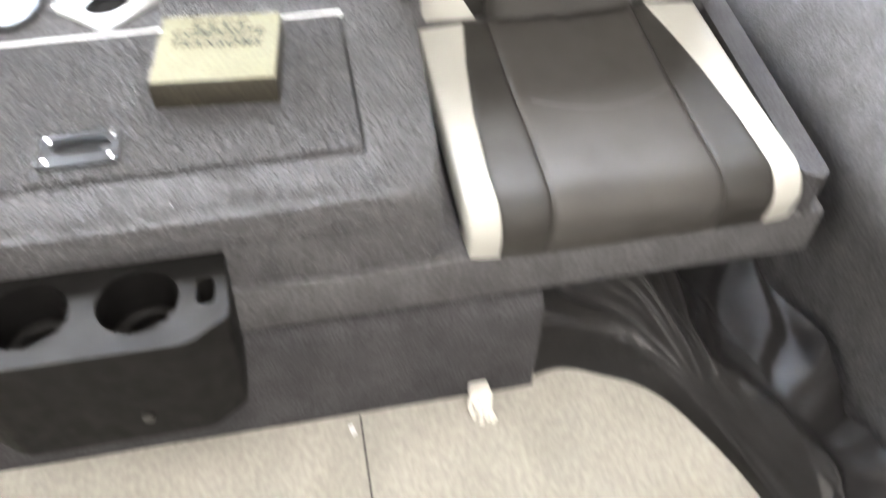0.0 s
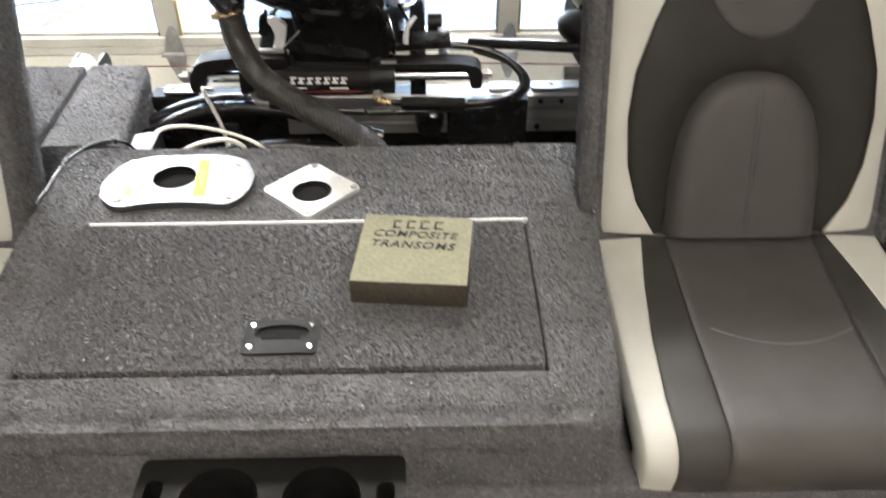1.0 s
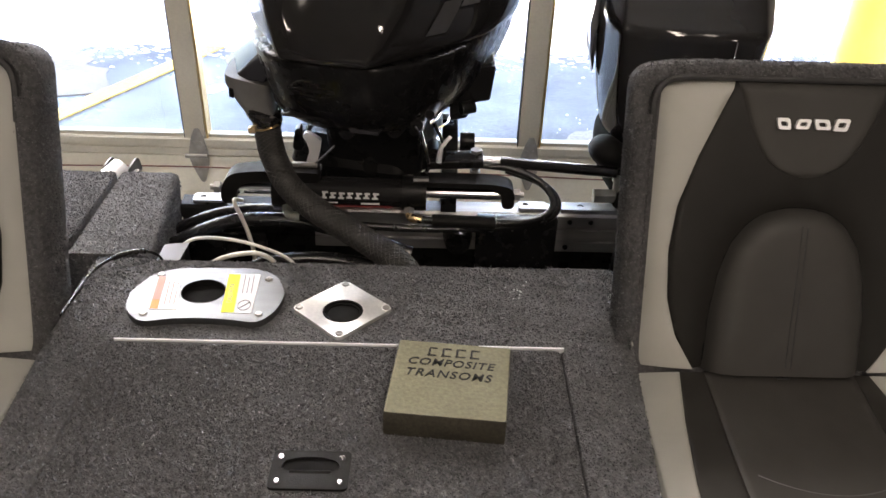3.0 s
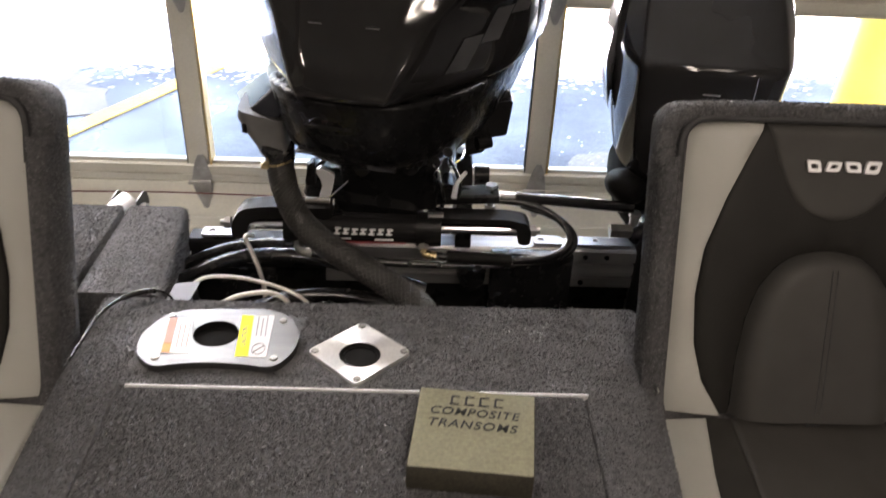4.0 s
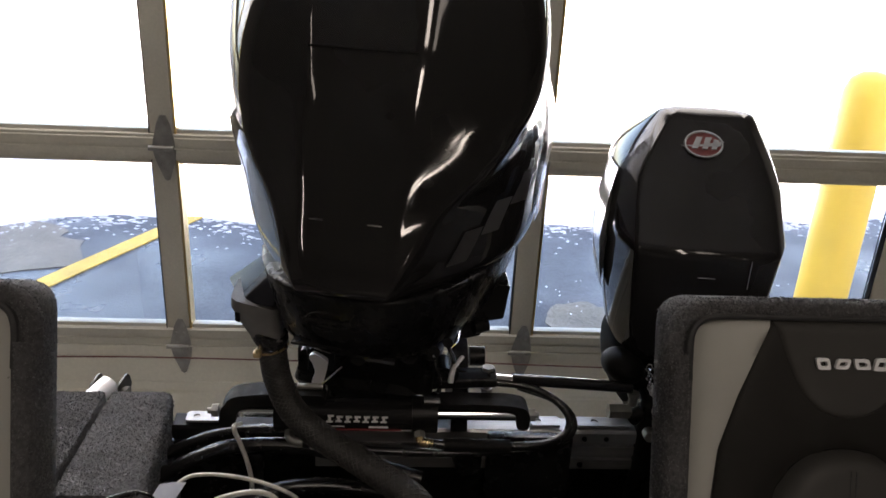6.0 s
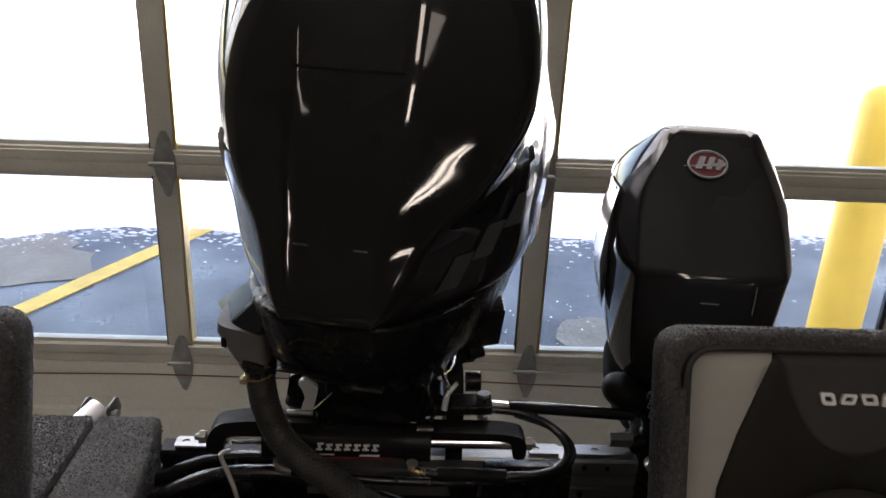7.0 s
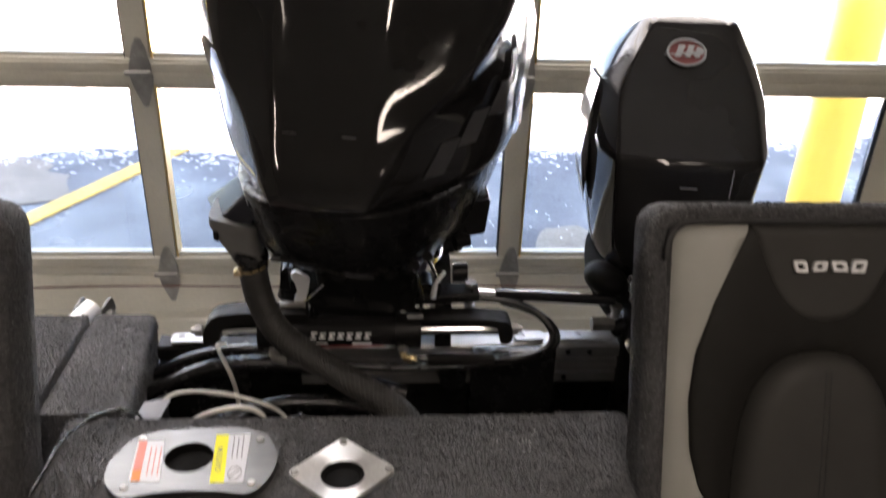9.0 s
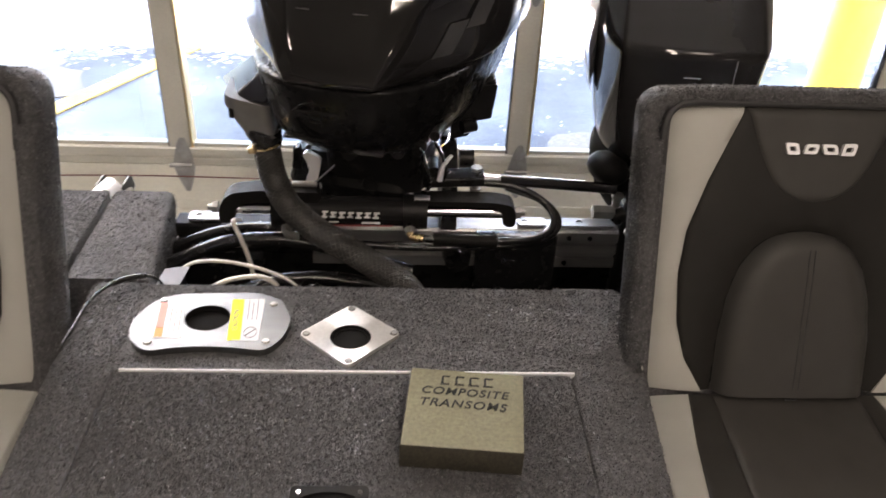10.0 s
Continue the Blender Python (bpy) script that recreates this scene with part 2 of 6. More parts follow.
def tube(points, r, seg=10, n=10, bm=None, radii=None):
    line = spline(points, n)
    rings, side = [], None
    for i, p in enumerate(line):
        d = (line[min(i + 1, len(line) - 1)] - line[max(i - 1, 0)]).normalized()
        side = (side - d * side.dot(d)).normalized() if side is not None else d.orthogonal().normalized()
        up = d.cross(side)
        rr = r if radii is None else radii(i / (len(line) - 1))
        rings.append([p + rr * (math.cos(a) * side + math.sin(a) * up) for a in [2 * math.pi * k / seg for k in range(seg)]])
    return loft(rings, bm)


def circle(cx, cy, r, n=28, ry=None):
    return [(cx + r * math.cos(2 * math.pi * k / n), cy + (ry or r) * math.sin(2 * math.pi * k / n)) for k in range(n)]


def rounded(pts, r, n=5):
    """A polygon with rounded corners."""
    out, m = [], len(pts)
    for i in range(m):
        a, b, c = Vector(pts[i - 1]), Vector(pts[i]), Vector(pts[(i + 1) % m])
        d = min(r, (a - b).length * 0.45, (c - b).length * 0.45)
        p, q = b + (a - b).normalized() * d, b + (c - b).normalized() * d
        out += [tuple((1 - t) ** 2 * p + 2 * t * (1 - t) * b + t * t * q) for t in [k / n for k in range(n + 1)]]
    return out


def plate(outline, z0, z1, holes=(), depth=None, bm=None, floor_hole=True, lean=0.0):
    """An upright prism with holes in its top; depth: how deep the holes go. lean: how much the bottom draws in."""
    bm = bm or bmesh.new()
    cx, cy = sum(p[0] for p in outline) / len(outline), sum(p[1] for p in outline) / len(outline)

    def loop(pts, z, s=1.0):
        return [bm.verts.new((cx + (x - cx) * s, cy + (y - cy) * s, z)) for x, y in pts]

    def wall(a, b):
        for i in range(len(a)):
            bm.faces.new((a[i], a[(i + 1) % len(a)], b[(i + 1) % len(a)], b[i]))

    top, low = loop(outline, z1), loop(outline, z0, 1 - lean)
    rims = []
    wall(low, top)
    bm.faces.new(low)
    for h in holes:
        a, b = loop(h, z1), loop(h, z1 - (depth or (z1 - z0) * 0.98))
        rims.append(a)
        wall(a, b)
        if floor_hole:
            bm.faces.new(b)
    loops = [top] + rims
    flat = [v for r in loops for v in r]
    for tri in tessellate_polygon([[Vector((v.co.x, v.co.y, 0)) for v in r] for r in loops]):
        if len(set(tri)) == 3:
            bm.faces.new([flat[i] for i in tri])
    return bm


def blend(table, v):
    """A smooth value from a short table of (v, value)."""
    for (a, p), (b, q) in zip(table, table[1:]):
        if v <= b:
            t = (v - a) / (b - a)
            t = t * t * (3 - 2 * t) if len(table) < 3 else t
            return p + (q - p) * t
    return table[-1][1]


fibre = bpy.data.materials.new("carpet_fibre")
fibre.use_nodes = True
fb = fibre.node_tree.nodes["Principled BSDF"]
fb.inputs["Roughness"].default_value, fb.inputs["Specular IOR Level"].default_value = 0.95, 0.08
geo = fibre.node_tree.nodes.new("ShaderNodeNewGeometry")
fr_ramp = fibre.node_tree.nodes.new("ShaderNodeValToRGB")
fr_ramp.color_ramp.elements[0].color, fr_ramp.color_ramp.elements[1].color = (0.068, 0.068, 0.072, 1), (0.205, 0.204, 0.212, 1)
mid_el = fr_ramp.color_ramp.elements.new(0.6)
mid_el.color = (0.110, 0.1095, 0.115, 1)
fibre.node_tree.links.new(geo.outputs["Random Per Island"], fr_ramp.inputs[0])
fco, fno = fibre.node_tree.nodes.new("ShaderNodeTexCoord"), fibre.node_tree.nodes.new("ShaderNodeTexNoise")
fno.inputs["Scale"].default_value, fno.inputs["Detail"].default_value = 75, 3
fmr, fmu = fibre.node_tree.nodes.new("ShaderNodeMapRange"), fibre.node_tree.nodes.new("ShaderNodeVectorMath")
fmr.inputs["From Min"].default_value, fmr.inputs["From Max"].default_value, fmr.inputs["To Min"].default_value, fmr.inputs["To Max"].default_value = 0.3, 0.7, 0.80, 1.20
fmu.operation = "SCALE"
fibre.node_tree.links.new(fco.outputs["Object"], fno.inputs["Vector"])
fibre.node_tree.links.new(fno.outputs[0], fmr.inputs["Value"])
fibre.node_tree.links.new(fr_ramp.outputs[0], fmu.inputs[0])
fibre.node_tree.links.new(fmr.outputs[0], fmu.inputs["Scale"])
fibre.node_tree.links.new(fmu.outputs[0], fb.inputs["Base Color"])


def pile(ob, count, parent, length=0.0040, width=0.0021, seed=1, keep=None, skip=None):
    """Loose looped fibres standing on a carpeted part, as one mesh."""
    me = ob.data
    me.calc_loop_triangles()
    tri = np.empty(len(me.loop_triangles) * 3, dtype=np.int64)
    me.loop_triangles.foreach_get("vertices", tri)
    co = np.empty(len(me.vertices) * 3)
    me.vertices.foreach_get("co", co)
    p = co.reshape(-1, 3)[tri.reshape(-1, 3)]
    if keep is not None:
        p = p[keep(p.mean(1))]
    nrm = np.cross(p[:, 1] - p[:, 0], p[:, 2] - p[:, 0])
    area = np.linalg.norm(nrm, axis=1)
    nrm /= area[:, None] + 1e-12
    gen = np.random.default_rng(seed)
    pick = gen.choice(len(p), count, p=area / area.sum())
    u, v = gen.random(count), gen.random(count)
    flip = u + v > 1
    u[flip], v[flip] = 1 - u[flip], 1 - v[flip]
    base = p[pick, 0] + u[:, None] * (p[pick, 1] - p[pick, 0]) + v[:, None] * (p[pick, 2] - p[pick, 0])
    n = nrm[pick]
    if skip is not None:
        stay = ~skip(base[:, 0], base[:, 1], base[:, 2])
        base, n = base[stay], n[stay]
        count = len(base)
    rnd = gen.normal(size=(count, 3))
    side = np.cross(n, rnd)
    side /= np.linalg.norm(side, axis=1)[:, None] + 1e-12
    lean = np.cross(n, side)
    # clumps: fibres stand and lean together in tufts a centimetre or two across
    wave = [np.sin(base @ (gen.normal(size=3) * 430) + gen.random() * 6.28) for _ in range(9)]
    clump = sum(wave[:5]) / 2.2
    turn = (wave[5] + wave[6] + wave[7] + wave[8]) * 1.1
    fixed = np.cross(n, np.array([0.31, 0.87, 0.38]))
    fixed /= np.linalg.norm(fixed, axis=1)[:, None] + 1e-12
    other = np.cross(n, fixed)
    lean = 0.45 * lean + np.cos(turn)[:, None] * fixed + np.sin(turn)[:, None] * other
    lean /= np.linalg.norm(lean, axis=1)[:, None] + 1e-12
    size = (length * np.clip(0.9 + 0.38 * clump, 0.3, 1.7) * (0.6 + 0.8 * gen.random(count)))[:, None]
    tip = base + size * (0.55 * n + 0.75 * lean)
    mid = base + size * (0.55 * n + 0.2 * lean)
    w = width * (0.6 + 0.8 * gen.random(count))[:, None]
    verts = np.stack([base - side * w / 2, base + side * w / 2, mid + side * w * 0.4, tip, mid - side * w * 0.4], 1).reshape(-1, 3)
    idx = np.arange(count)[:, None] * 5
    fm = bpy.data.meshes.new("carpet_nap")
    fm.from_pydata(verts.tolist(), [], (idx + np.array([0, 1, 2, 3, 4])).tolist())
    fm.materials.append(fibre)
    fo = tagged(new("carpet_nap", fm), kind="stuff")
    fo.parent = parent
    fo.matrix_parent_inverse = parent.matrix_world.inverted()
    return fo


def lettering(text, size, mat, m, name, parent, label="", extrude=0.0004, shear=0.0, space=1.0, heavy=0.0):
    cu = bpy.data.curves.new(name, "FONT")
    cu.body, cu.size, cu.extrude, cu.shear, cu.align_x, cu.align_y, cu.space_character = text, size, extrude, shear, "CENTER", "CENTER", space
    cu.offset = heavy
    tmp = bpy.data.objects.new(name, cu)
    scene.collection.objects.link(tmp)
    bpy.context.view_layer.update()
    me = bpy.data.meshes.new_from_object(tmp.evaluated_get(bpy.context.evaluated_depsgraph_get()))
    bpy.data.objects.remove(tmp)
    me.transform(m)
    me.materials.clear()
    me.materials.append(mat)
    ob = new(name, me)
    ob.parent = parent
    ob.matrix_parent_inverse = parent.matrix_world.inverted()
    if label:
        ob["label"] = label
    return ob


# ---- the showroom ----
GROUND = -0.65
DOOR_Y = 2.015


def structure(name, bm, mat, label, category, **kw):
    return solid(name, bm, mat, label, category, kind="structure", **kw)


ground_bm = bmesh.new()
bmesh.ops.create_grid(ground_bm, x_segments=2, y_segments=2, size=400)
bmesh.ops.translate(ground_bm, vec=(0, 0, GROUND), verts=ground_bm.verts)
structure("ground", ground_bm, asphalt, "damp dark asphalt yard outside the showroom", "ground", smooth=False)
structure("floor", box(-11, 11, -15, 2.0, GROUND + 0.001, GROUND + 0.006), concrete, "grey sealed concrete showroom floor", "floor", smooth=False)
structure("wall_back", box(-11.2, 11.2, -15.2, -15.0, GROUND, 3.3), wall_m, "off-white painted back wall", "wall", smooth=False)
structure("wall_left", box(-11.2, -11.0, -15.0, 2.2, GROUND, 3.3), wall_m, "off-white painted side wall", "wall", smooth=False)
structure("wall_right", box(11.0, 11.2, -15.0, 2.2, GROUND, 3.3), wall_m, "off-white painted side wall", "wall", smooth=False)
wb = box(-11.0, -2.98, 2.03, 2.2, GROUND, 3.3)
box(1.70, 11.0, 2.03, 2.2, GROUND, 3.3, bm=wb)
box(-2.98, 1.70, 2.03, 2.2, 2.45, 3.3, bm=wb)
structure("wall_door", wb, wall_m, "painted wall round the overhead door opening", "wall", smooth=False)
structure("ceiling", box(-11.2, 11.2, -15.2, 2.2, CEIL, 3.32), ceil_m, "pale ceiling boards", "ceiling", smooth=False)

for k, (lx, ly, _) in enumerate(LAMPS):
    if k == 0:
        strip_lamp = thing("strip_lamp", "white fluorescent strip fixture on the ceiling", "lamp", (lx, ly, CEIL), group="ceiling strip lamps")
        part("housing", loft([[(lx + sx * w, ly + sy * 0.64, z) for sx, sy in ((-1, -1), (1, -1), (1, 1), (-1, 1))]
                              for w, z in ((0.05, CEIL), (0.06, CEIL - 0.03), (0.11, CEIL - 0.08))]), lamp_white, strip_lamp)
    else:
        copy_thing(strip_lamp, pose(lx, ly, CEIL))

# overhead door: sections of taupe rails and stiles round clear panes
overhead_door = thing("door_1", "closed sectional overhead door with taupe aluminium frames and clear panes", "garage door", (-0.6, DOOR_Y, GROUND), kind="structure")
STILES = [(-2.98, -2.86), (-1.865, -1.795), (-0.738, -0.666), (0.394, 0.464), (1.60, 1.70)]
RAILS = [(-0.035, 0.030, "bottom"), (0.602, 0.685, "middle"), (1.255, 1.335, "upper"), (1.905, 1.985, "high"), (2.40, 2.45, "top")]
D0, D1 = DOOR_Y, DOOR_Y + 0.045
for z0, z1, _ in RAILS:
    b = box(-2.98, 1.70, D0, D1, z0, z1, 0.003, 1)
    # the joint between two sections
    box(-2.98, 1.70, D0 - 0.004, D0 + 0.004, (z0 + z1) / 2 - 0.03, (z0 + z1) / 2 - 0.004, 0.0015, 1, bm=b)
    box(-2.98, 1.70, D0 - 0.004, D0 + 0.004, (z0 + z1) / 2 + 0.004, (z0 + z1) / 2 + 0.03, 0.0015, 1, bm=b)
    part("rail", b, door_paint, overhead_door)
for (xa, xb) in STILES:
    for (za, zb) in zip([r[1] for r in RAILS], [r[0] for r in RAILS][1:]):
        part("stile", box(xa, xb, D0 + 0.002, D1 - 0.002, za, zb, 0.003, 1), door_paint, overhead_door)
for (_, xa), (xb, _) in zip(STILES, STILES[1:]):
    for (za, zb) in zip([r[1] for r in RAILS], [r[0] for r in RAILS][1:]):
        part("glazing_bead", box(xa + 0.0005, xa + 0.007, D0 + 0.002, D1 + 0.012, za, zb), gold_lit, overhead_door, "gold strip for the golden light on the stile's edge", smooth=False)
        # a thin black sheet covers the stile's reveal
        part("reveal_sheet", box(xb - 0.0024, xb - 0.0004, D0 + 0.003, D1 - 0.003, za, zb), void_black, overhead_door, "thin black sheet over the stile's reveal", smooth=False)
        b = box(xa + 0.008, xb - 0.003, D0 + 0.010, D1 - 0.004, za, za + 0.012)
        box(xa + 0.008, xb - 0.003, D0 + 0.010, D1 - 0.004, zb - 0.012, zb, bm=b)
        part("glazing_bead", b, door_paint, overhead_door, smooth=False)
        pane = part("pane", box(xa + 0.006, xb - 0.006, D0 + 0.024, D0 + 0.028, za + 0.006, zb - 0.006), glass, overhead_door, smooth=False)
        pane.visible_shadow = False
# solid bottom section with two shallow pressed ribs
prof = [(GROUND + 0.01, 0), (-0.40, 0), (-0.39, 0.006), (-0.36, 0.006), (-0.35, 0), (-0.22, 0), (-0.21, 0.006), (-0.18, 0.006), (-0.17, 0), (-0.037, 0)]
b = loft([[(x, D0 + dy, z) for z, dy in prof] + [(x, D1, -0.037), (x, D1, GROUND + 0.01)] for x in (-2.98, 1.70)])
part("bottom_section", b, door_panel_m, overhead_door, "solid beige bottom section", smooth=False)


def door_hinge(x, z):
    h = bmesh.new()
    upper = [(-0.034, 0.004), (0.034, 0.004), (0.031, 0.03), (0.022, 0.075), (0.012, 0.100), (-0.004, 0.100), (-0.016, 0.075), (-0.028, 0.03)]
    lower = [(-0.034, -0.004), (0.036, -0.004), (0.030, -0.045), (0.012, -0.098), (0.004, -0.102), (-0.004, -0.096), (-0.024, -0.045)]
    for leaf in (upper, lower):
        loft([[(x + px, y, z + pz) for px, pz in leaf] for y in (D0 - 0.004, D0 - 0.008)], bm=h)
    rod((x - 0.044, D0 - 0.010, z), (x + 0.030, D0 - 0.010, z), 0.008, bm=h, seg=14)
    for s in (1, -1):
        rod((x - 0.012, D0 - 0.006, z + s * 0.05), (x - 0.012, D0 - 0.012, z + s * 0.05), 0.005, bm=h, seg=8)
        rod((x + 0.012, D0 - 0.006, z + s * 0.05), (x + 0.012, D0 - 0.012, z + s * 0.05), 0.005, bm=h, seg=8)
    return h


for (xa, xb) in STILES[1:4]:
    for z in (-0.032, 0.643, 1.295):
        part("hinge", door_hinge((xa + xb) / 2 + 0.005, z), galv, overhead_door, "grey steel roller hinge")
cable_pts = [(-2.4, D0 - 0.004, -0.075), (-1.5, D0 - 0.004, -0.088), (-0.9, D0 - 0.005, -0.078), (-0.70, D0 - 0.018, -0.070), (-0.2, D0 - 0.004, -0.082),
             (0.2, D0 - 0.004, -0.075), (0.43, D0 - 0.018, -0.072), (0.9, D0 - 0.004, -0.088), (1.6, D0 - 0.004, -0.078)]
part("sensor_wire", tube(cable_pts, 0.0025, 6, 8), material("red_wire", (0.15, 0.05, 0.04), 0.5, var=0.2, scale=40), overhead_door, "thin red-brown wire")

# ---- outside ----
rng = random.Random(4)
snow_bm = bmesh.new()
NX, NY = 90, 40
grid = []
for j in range(NY + 1):
    row = []
    for i in range(NX + 1):
        x = -14 + 28 * i / NX
        t = j / NY
        edge = 4.72 + 0.10 * x * (1 if x > 0 else 0.35) + 0.28 * noise.noise((x * 0.9, 3.1, 0)) + 0.12 * noise.noise((x * 3.1, 7.0, 0))
        y = edge + (30 - edge) * t ** 1.8
        lift = min(1.0, (y - edge) / 1.1)
        z = GROUND + 0.004 + 0.16 * lift ** 0.7 + 0.10 * lift * (noise.noise((x * 0.8, y * 0.8, 2)) + 0.5 * noise.noise((x * 2.6, y * 2.6, 5)))
        if j == 0:
            z = GROUND - 0.01
        row.append(snow_bm.verts.new((x, y, z)))
    grid.append(row)
for j in range(NY):
    for i in range(NX):
        snow_bm.faces.new((grid[j][i], grid[j][i + 1], grid[j + 1][i + 1], grid[j + 1][i]))
# grey slush and crumbs where the bank meets the yard
slush_bm = bmesh.new()
for _ in range(3200):
    sx = rng.uniform(-6.5, 6.5)
    ed_ = 4.72 + 0.10 * sx * (1 if sx > 0 else 0.35) + 0.28 * noise.noise((sx * 0.9, 3.1, 0)) + 0.12 * noise.noise((sx * 3.1, 7.0, 0))
    sy = ed_ + 0.10 - abs(rng.gauss(0, 0.22))
    sr = rng.uniform(0.004, 0.020) * (0.4 + 0.8 * max(0.0, 1 - (ed_ - sy) / 0.6))
    n_ = rng.randint(5, 8)
    a0 = rng.uniform(0, 6.28)
    ring_ = [(sx + 1.6 * sr * rng.uniform(0.6, 1.1) * math.cos(a0 + 6.283 * i / n_), sy + sr * rng.uniform(0.6, 1.1) * math.sin(a0 + 6.283 * i / n_)) for i in range(n_)]
    lo_ = [slush_bm.verts.new((px, py, GROUND + 0.001)) for px, py in ring_]
    cap_ = slush_bm.verts.new((sx, sy, GROUND + 0.004 + 0.35 * sr))
    for i in range(n_):
        slush_bm.faces.new((lo_[i], lo_[(i + 1) % n_], cap_))
solid("slush", slush_bm, slush_m, "grey slush crumbs along the edge of the snow", "slush", kind="stuff", angle=180)
solid("snow", snow_bm, snow_m, "bank of old packed snow along the yard", "snow", kind="stuff", angle=180)


def blot(cx, cy, rx, ry, z, turn, seed, name, mat, label, cat):
    pts = []
    for k in range(44):
        a = 2 * math.pi * k / 44
        s = 1 + 0.32 * noise.noise((math.cos(a) * 1.6 + seed, math.sin(a) * 1.6, seed)) + 0.12 * noise.noise((math.cos(a) * 5, math.sin(a) * 5, seed))
        px, py = rx * s * math.cos(a), ry * s * math.sin(a)
        pts.append((cx + px * math.cos(turn) - py * math.sin(turn), cy + px * math.sin(turn) + py * math.cos(turn)))
    return solid(name, plate(pts, GROUND + 0.001, z), mat, label, cat, kind="stuff", smooth=False)


blot(-2.65, 4.15, 0.85, 0.42, GROUND + 0.005, 0.1, 1.0, "grit_patch", sand_m, "dry patch of pale grit on the asphalt", "grit")
blot(1.02, 3.42, 0.22, 0.20, GROUND + 0.005, 0.4, 5.0, "grit_patch", sand_m, "small dry patch of grit on the asphalt", "grit")
b = bmesh.new()
for k in range(950):
    x, y = rng.uniform(-3, 3), rng.uniform(3.0, 5.2)
    if noise.noise((x * 1.3, y * 1.3, 9)) < 0.08:
        continue
    r = rng.choice((1, 1, 1, 1, 2.0)) * rng.uniform(0.0016, 0.0040)
    bmesh.ops.create_icosphere(b, subdivisions=1, radius=r, matrix=Matrix.Translation((x, y, GROUND + 0.004)) @ Matrix.Diagonal((1, rng.uniform(0.7, 1.6), 0.5, 1)))
solid("snow_crumbs", b, snow_m, "scattered crumbs of ice on the asphalt", "ice", kind="stuff")
d = Vector((0.76, 1.46, 0)).normalized()
nrm = Vector((-d.y, d.x, 0))
c0, c1 = Vector((-2.75, 2.09, 0)), Vector((-0.85, 5.74, 0))
b = loft([[p + nrm * s + Vector((0, 0, z)) for s, z in ((-0.06, GROUND + 0.001), (0.06, GROUND + 0.001), (0.06, GROUND + 0.008), (-0.06, GROUND + 0.008))] for p in (c0, c1)])
structure("parking_line", b, yellow_line, "worn yellow painted parking line", "road marking", smooth=False)

bollard = thing("bollard", "yellow plastic-sleeved steel bollard outside the door", "bollard", (1.90, 2.82, GROUND))
BX, BY = 1.90, 2.82
rings = [[(BX + r * math.cos(a), BY + r * math.sin(a), z) for a in [2 * math.pi * k / 36 for k in range(36)]]
         for r, z in ((0.108, GROUND), (0.108, 0.70), (0.104, 0.74), (0.088, 0.785), (0.05, 0.81), (0.01, 0.818))]
part("sleeve", loft(rings), yellow_post, bollard, angle=60)
part("base_collar", rod((BX, BY, GROUND), (BX, BY, GROUND + 0.03), 0.15, 0.12, 28), concrete, bollard, "poured concrete collar")

# ---- the boat ----
P = 0.45
boat_floor = structure("boat_floor", box(-1.25, 1.0, -3.2, 0.6, -0.03, 0.0, 0.002, 1), vinyl_floor, "cream textured vinyl boat floor", "floor", smooth=False)
part("floor_seam", box(0.2495, 0.2525, -3.2, 0.02, 0.0002, 0.0012), thread, boat_floor, "thin dark seam", smooth=False)

# hull shell behind and around
hull = thing("hull", "dark painted aluminium boat hull on low bunks", "boat hull", (0, 0, GROUND))
for s, xc in ((1, 0.0), (-1, -0.09)):
    rows = []
    for y in (-3.2, -1.5, 0.0, 1.02):
        rows.append([(xc + s * x, y, z) for x, z in ((0.30, -0.50), (0.95, -0.32), (1.20, 0.05), (1.27, 0.62), (1.24, 0.62), (1.14, 0.05), (0.90, -0.26), (0.30, -0.44))])
    part("side", loft(rows), hull_m, hull, smooth=False)
part("bottom", box(-0.42, 0.33, -3.2, 1.0, -0.55, -0.42, 0.02), hull_m, hull)
for y in (-2.4, 0.3):
    part("bunk", box(-0.7, 0.6, y - 0.1, y + 0.1, GROUND + 0.002, -0.54, 0.01), satin_black, hull)

# carpeted inner sides: an upright lower board and a leaning upper board with a rounded break
for s, xo, nm in ((1, 0.0, "side_liner"), (-1, -0.09, "side_liner")):
    prof = [(1.005, 0.0), (1.0, 0.20), (0.985, 0.30), (0.975, 0.35), (0.985, 0.40), (1.03, 0.455), (1.13, 0.555), (1.17, 0.585), (1.25, 0.60), (1.25, 0.56), (1.08, 0.38), (1.07, 0.0)]
    rows = [[(xo + s * x, y, z) for x, z in prof] for y in (-3.2, -2, -1, -0.5, 0, 0.5, 1.0)]
    structure(nm, loft(rows), carpet, "grey marine carpet lining the boat's side", "boat liner", angle=60)

# centre platform
platform = thing("centre_platform", "grey carpeted aft platform with a rounded front lip", "boat platform", (0, 0.3, 0))
HX0, HX1, HY0, HY1 = -0.392, 0.303, 0.134, 0.452


def edge_x(y, side):
    return (0.385 + 0.048 * (y - 0.03) / 0.64) if side > 0 else (-0.462 - 0.035 * (y - 0.03) / 0.64)


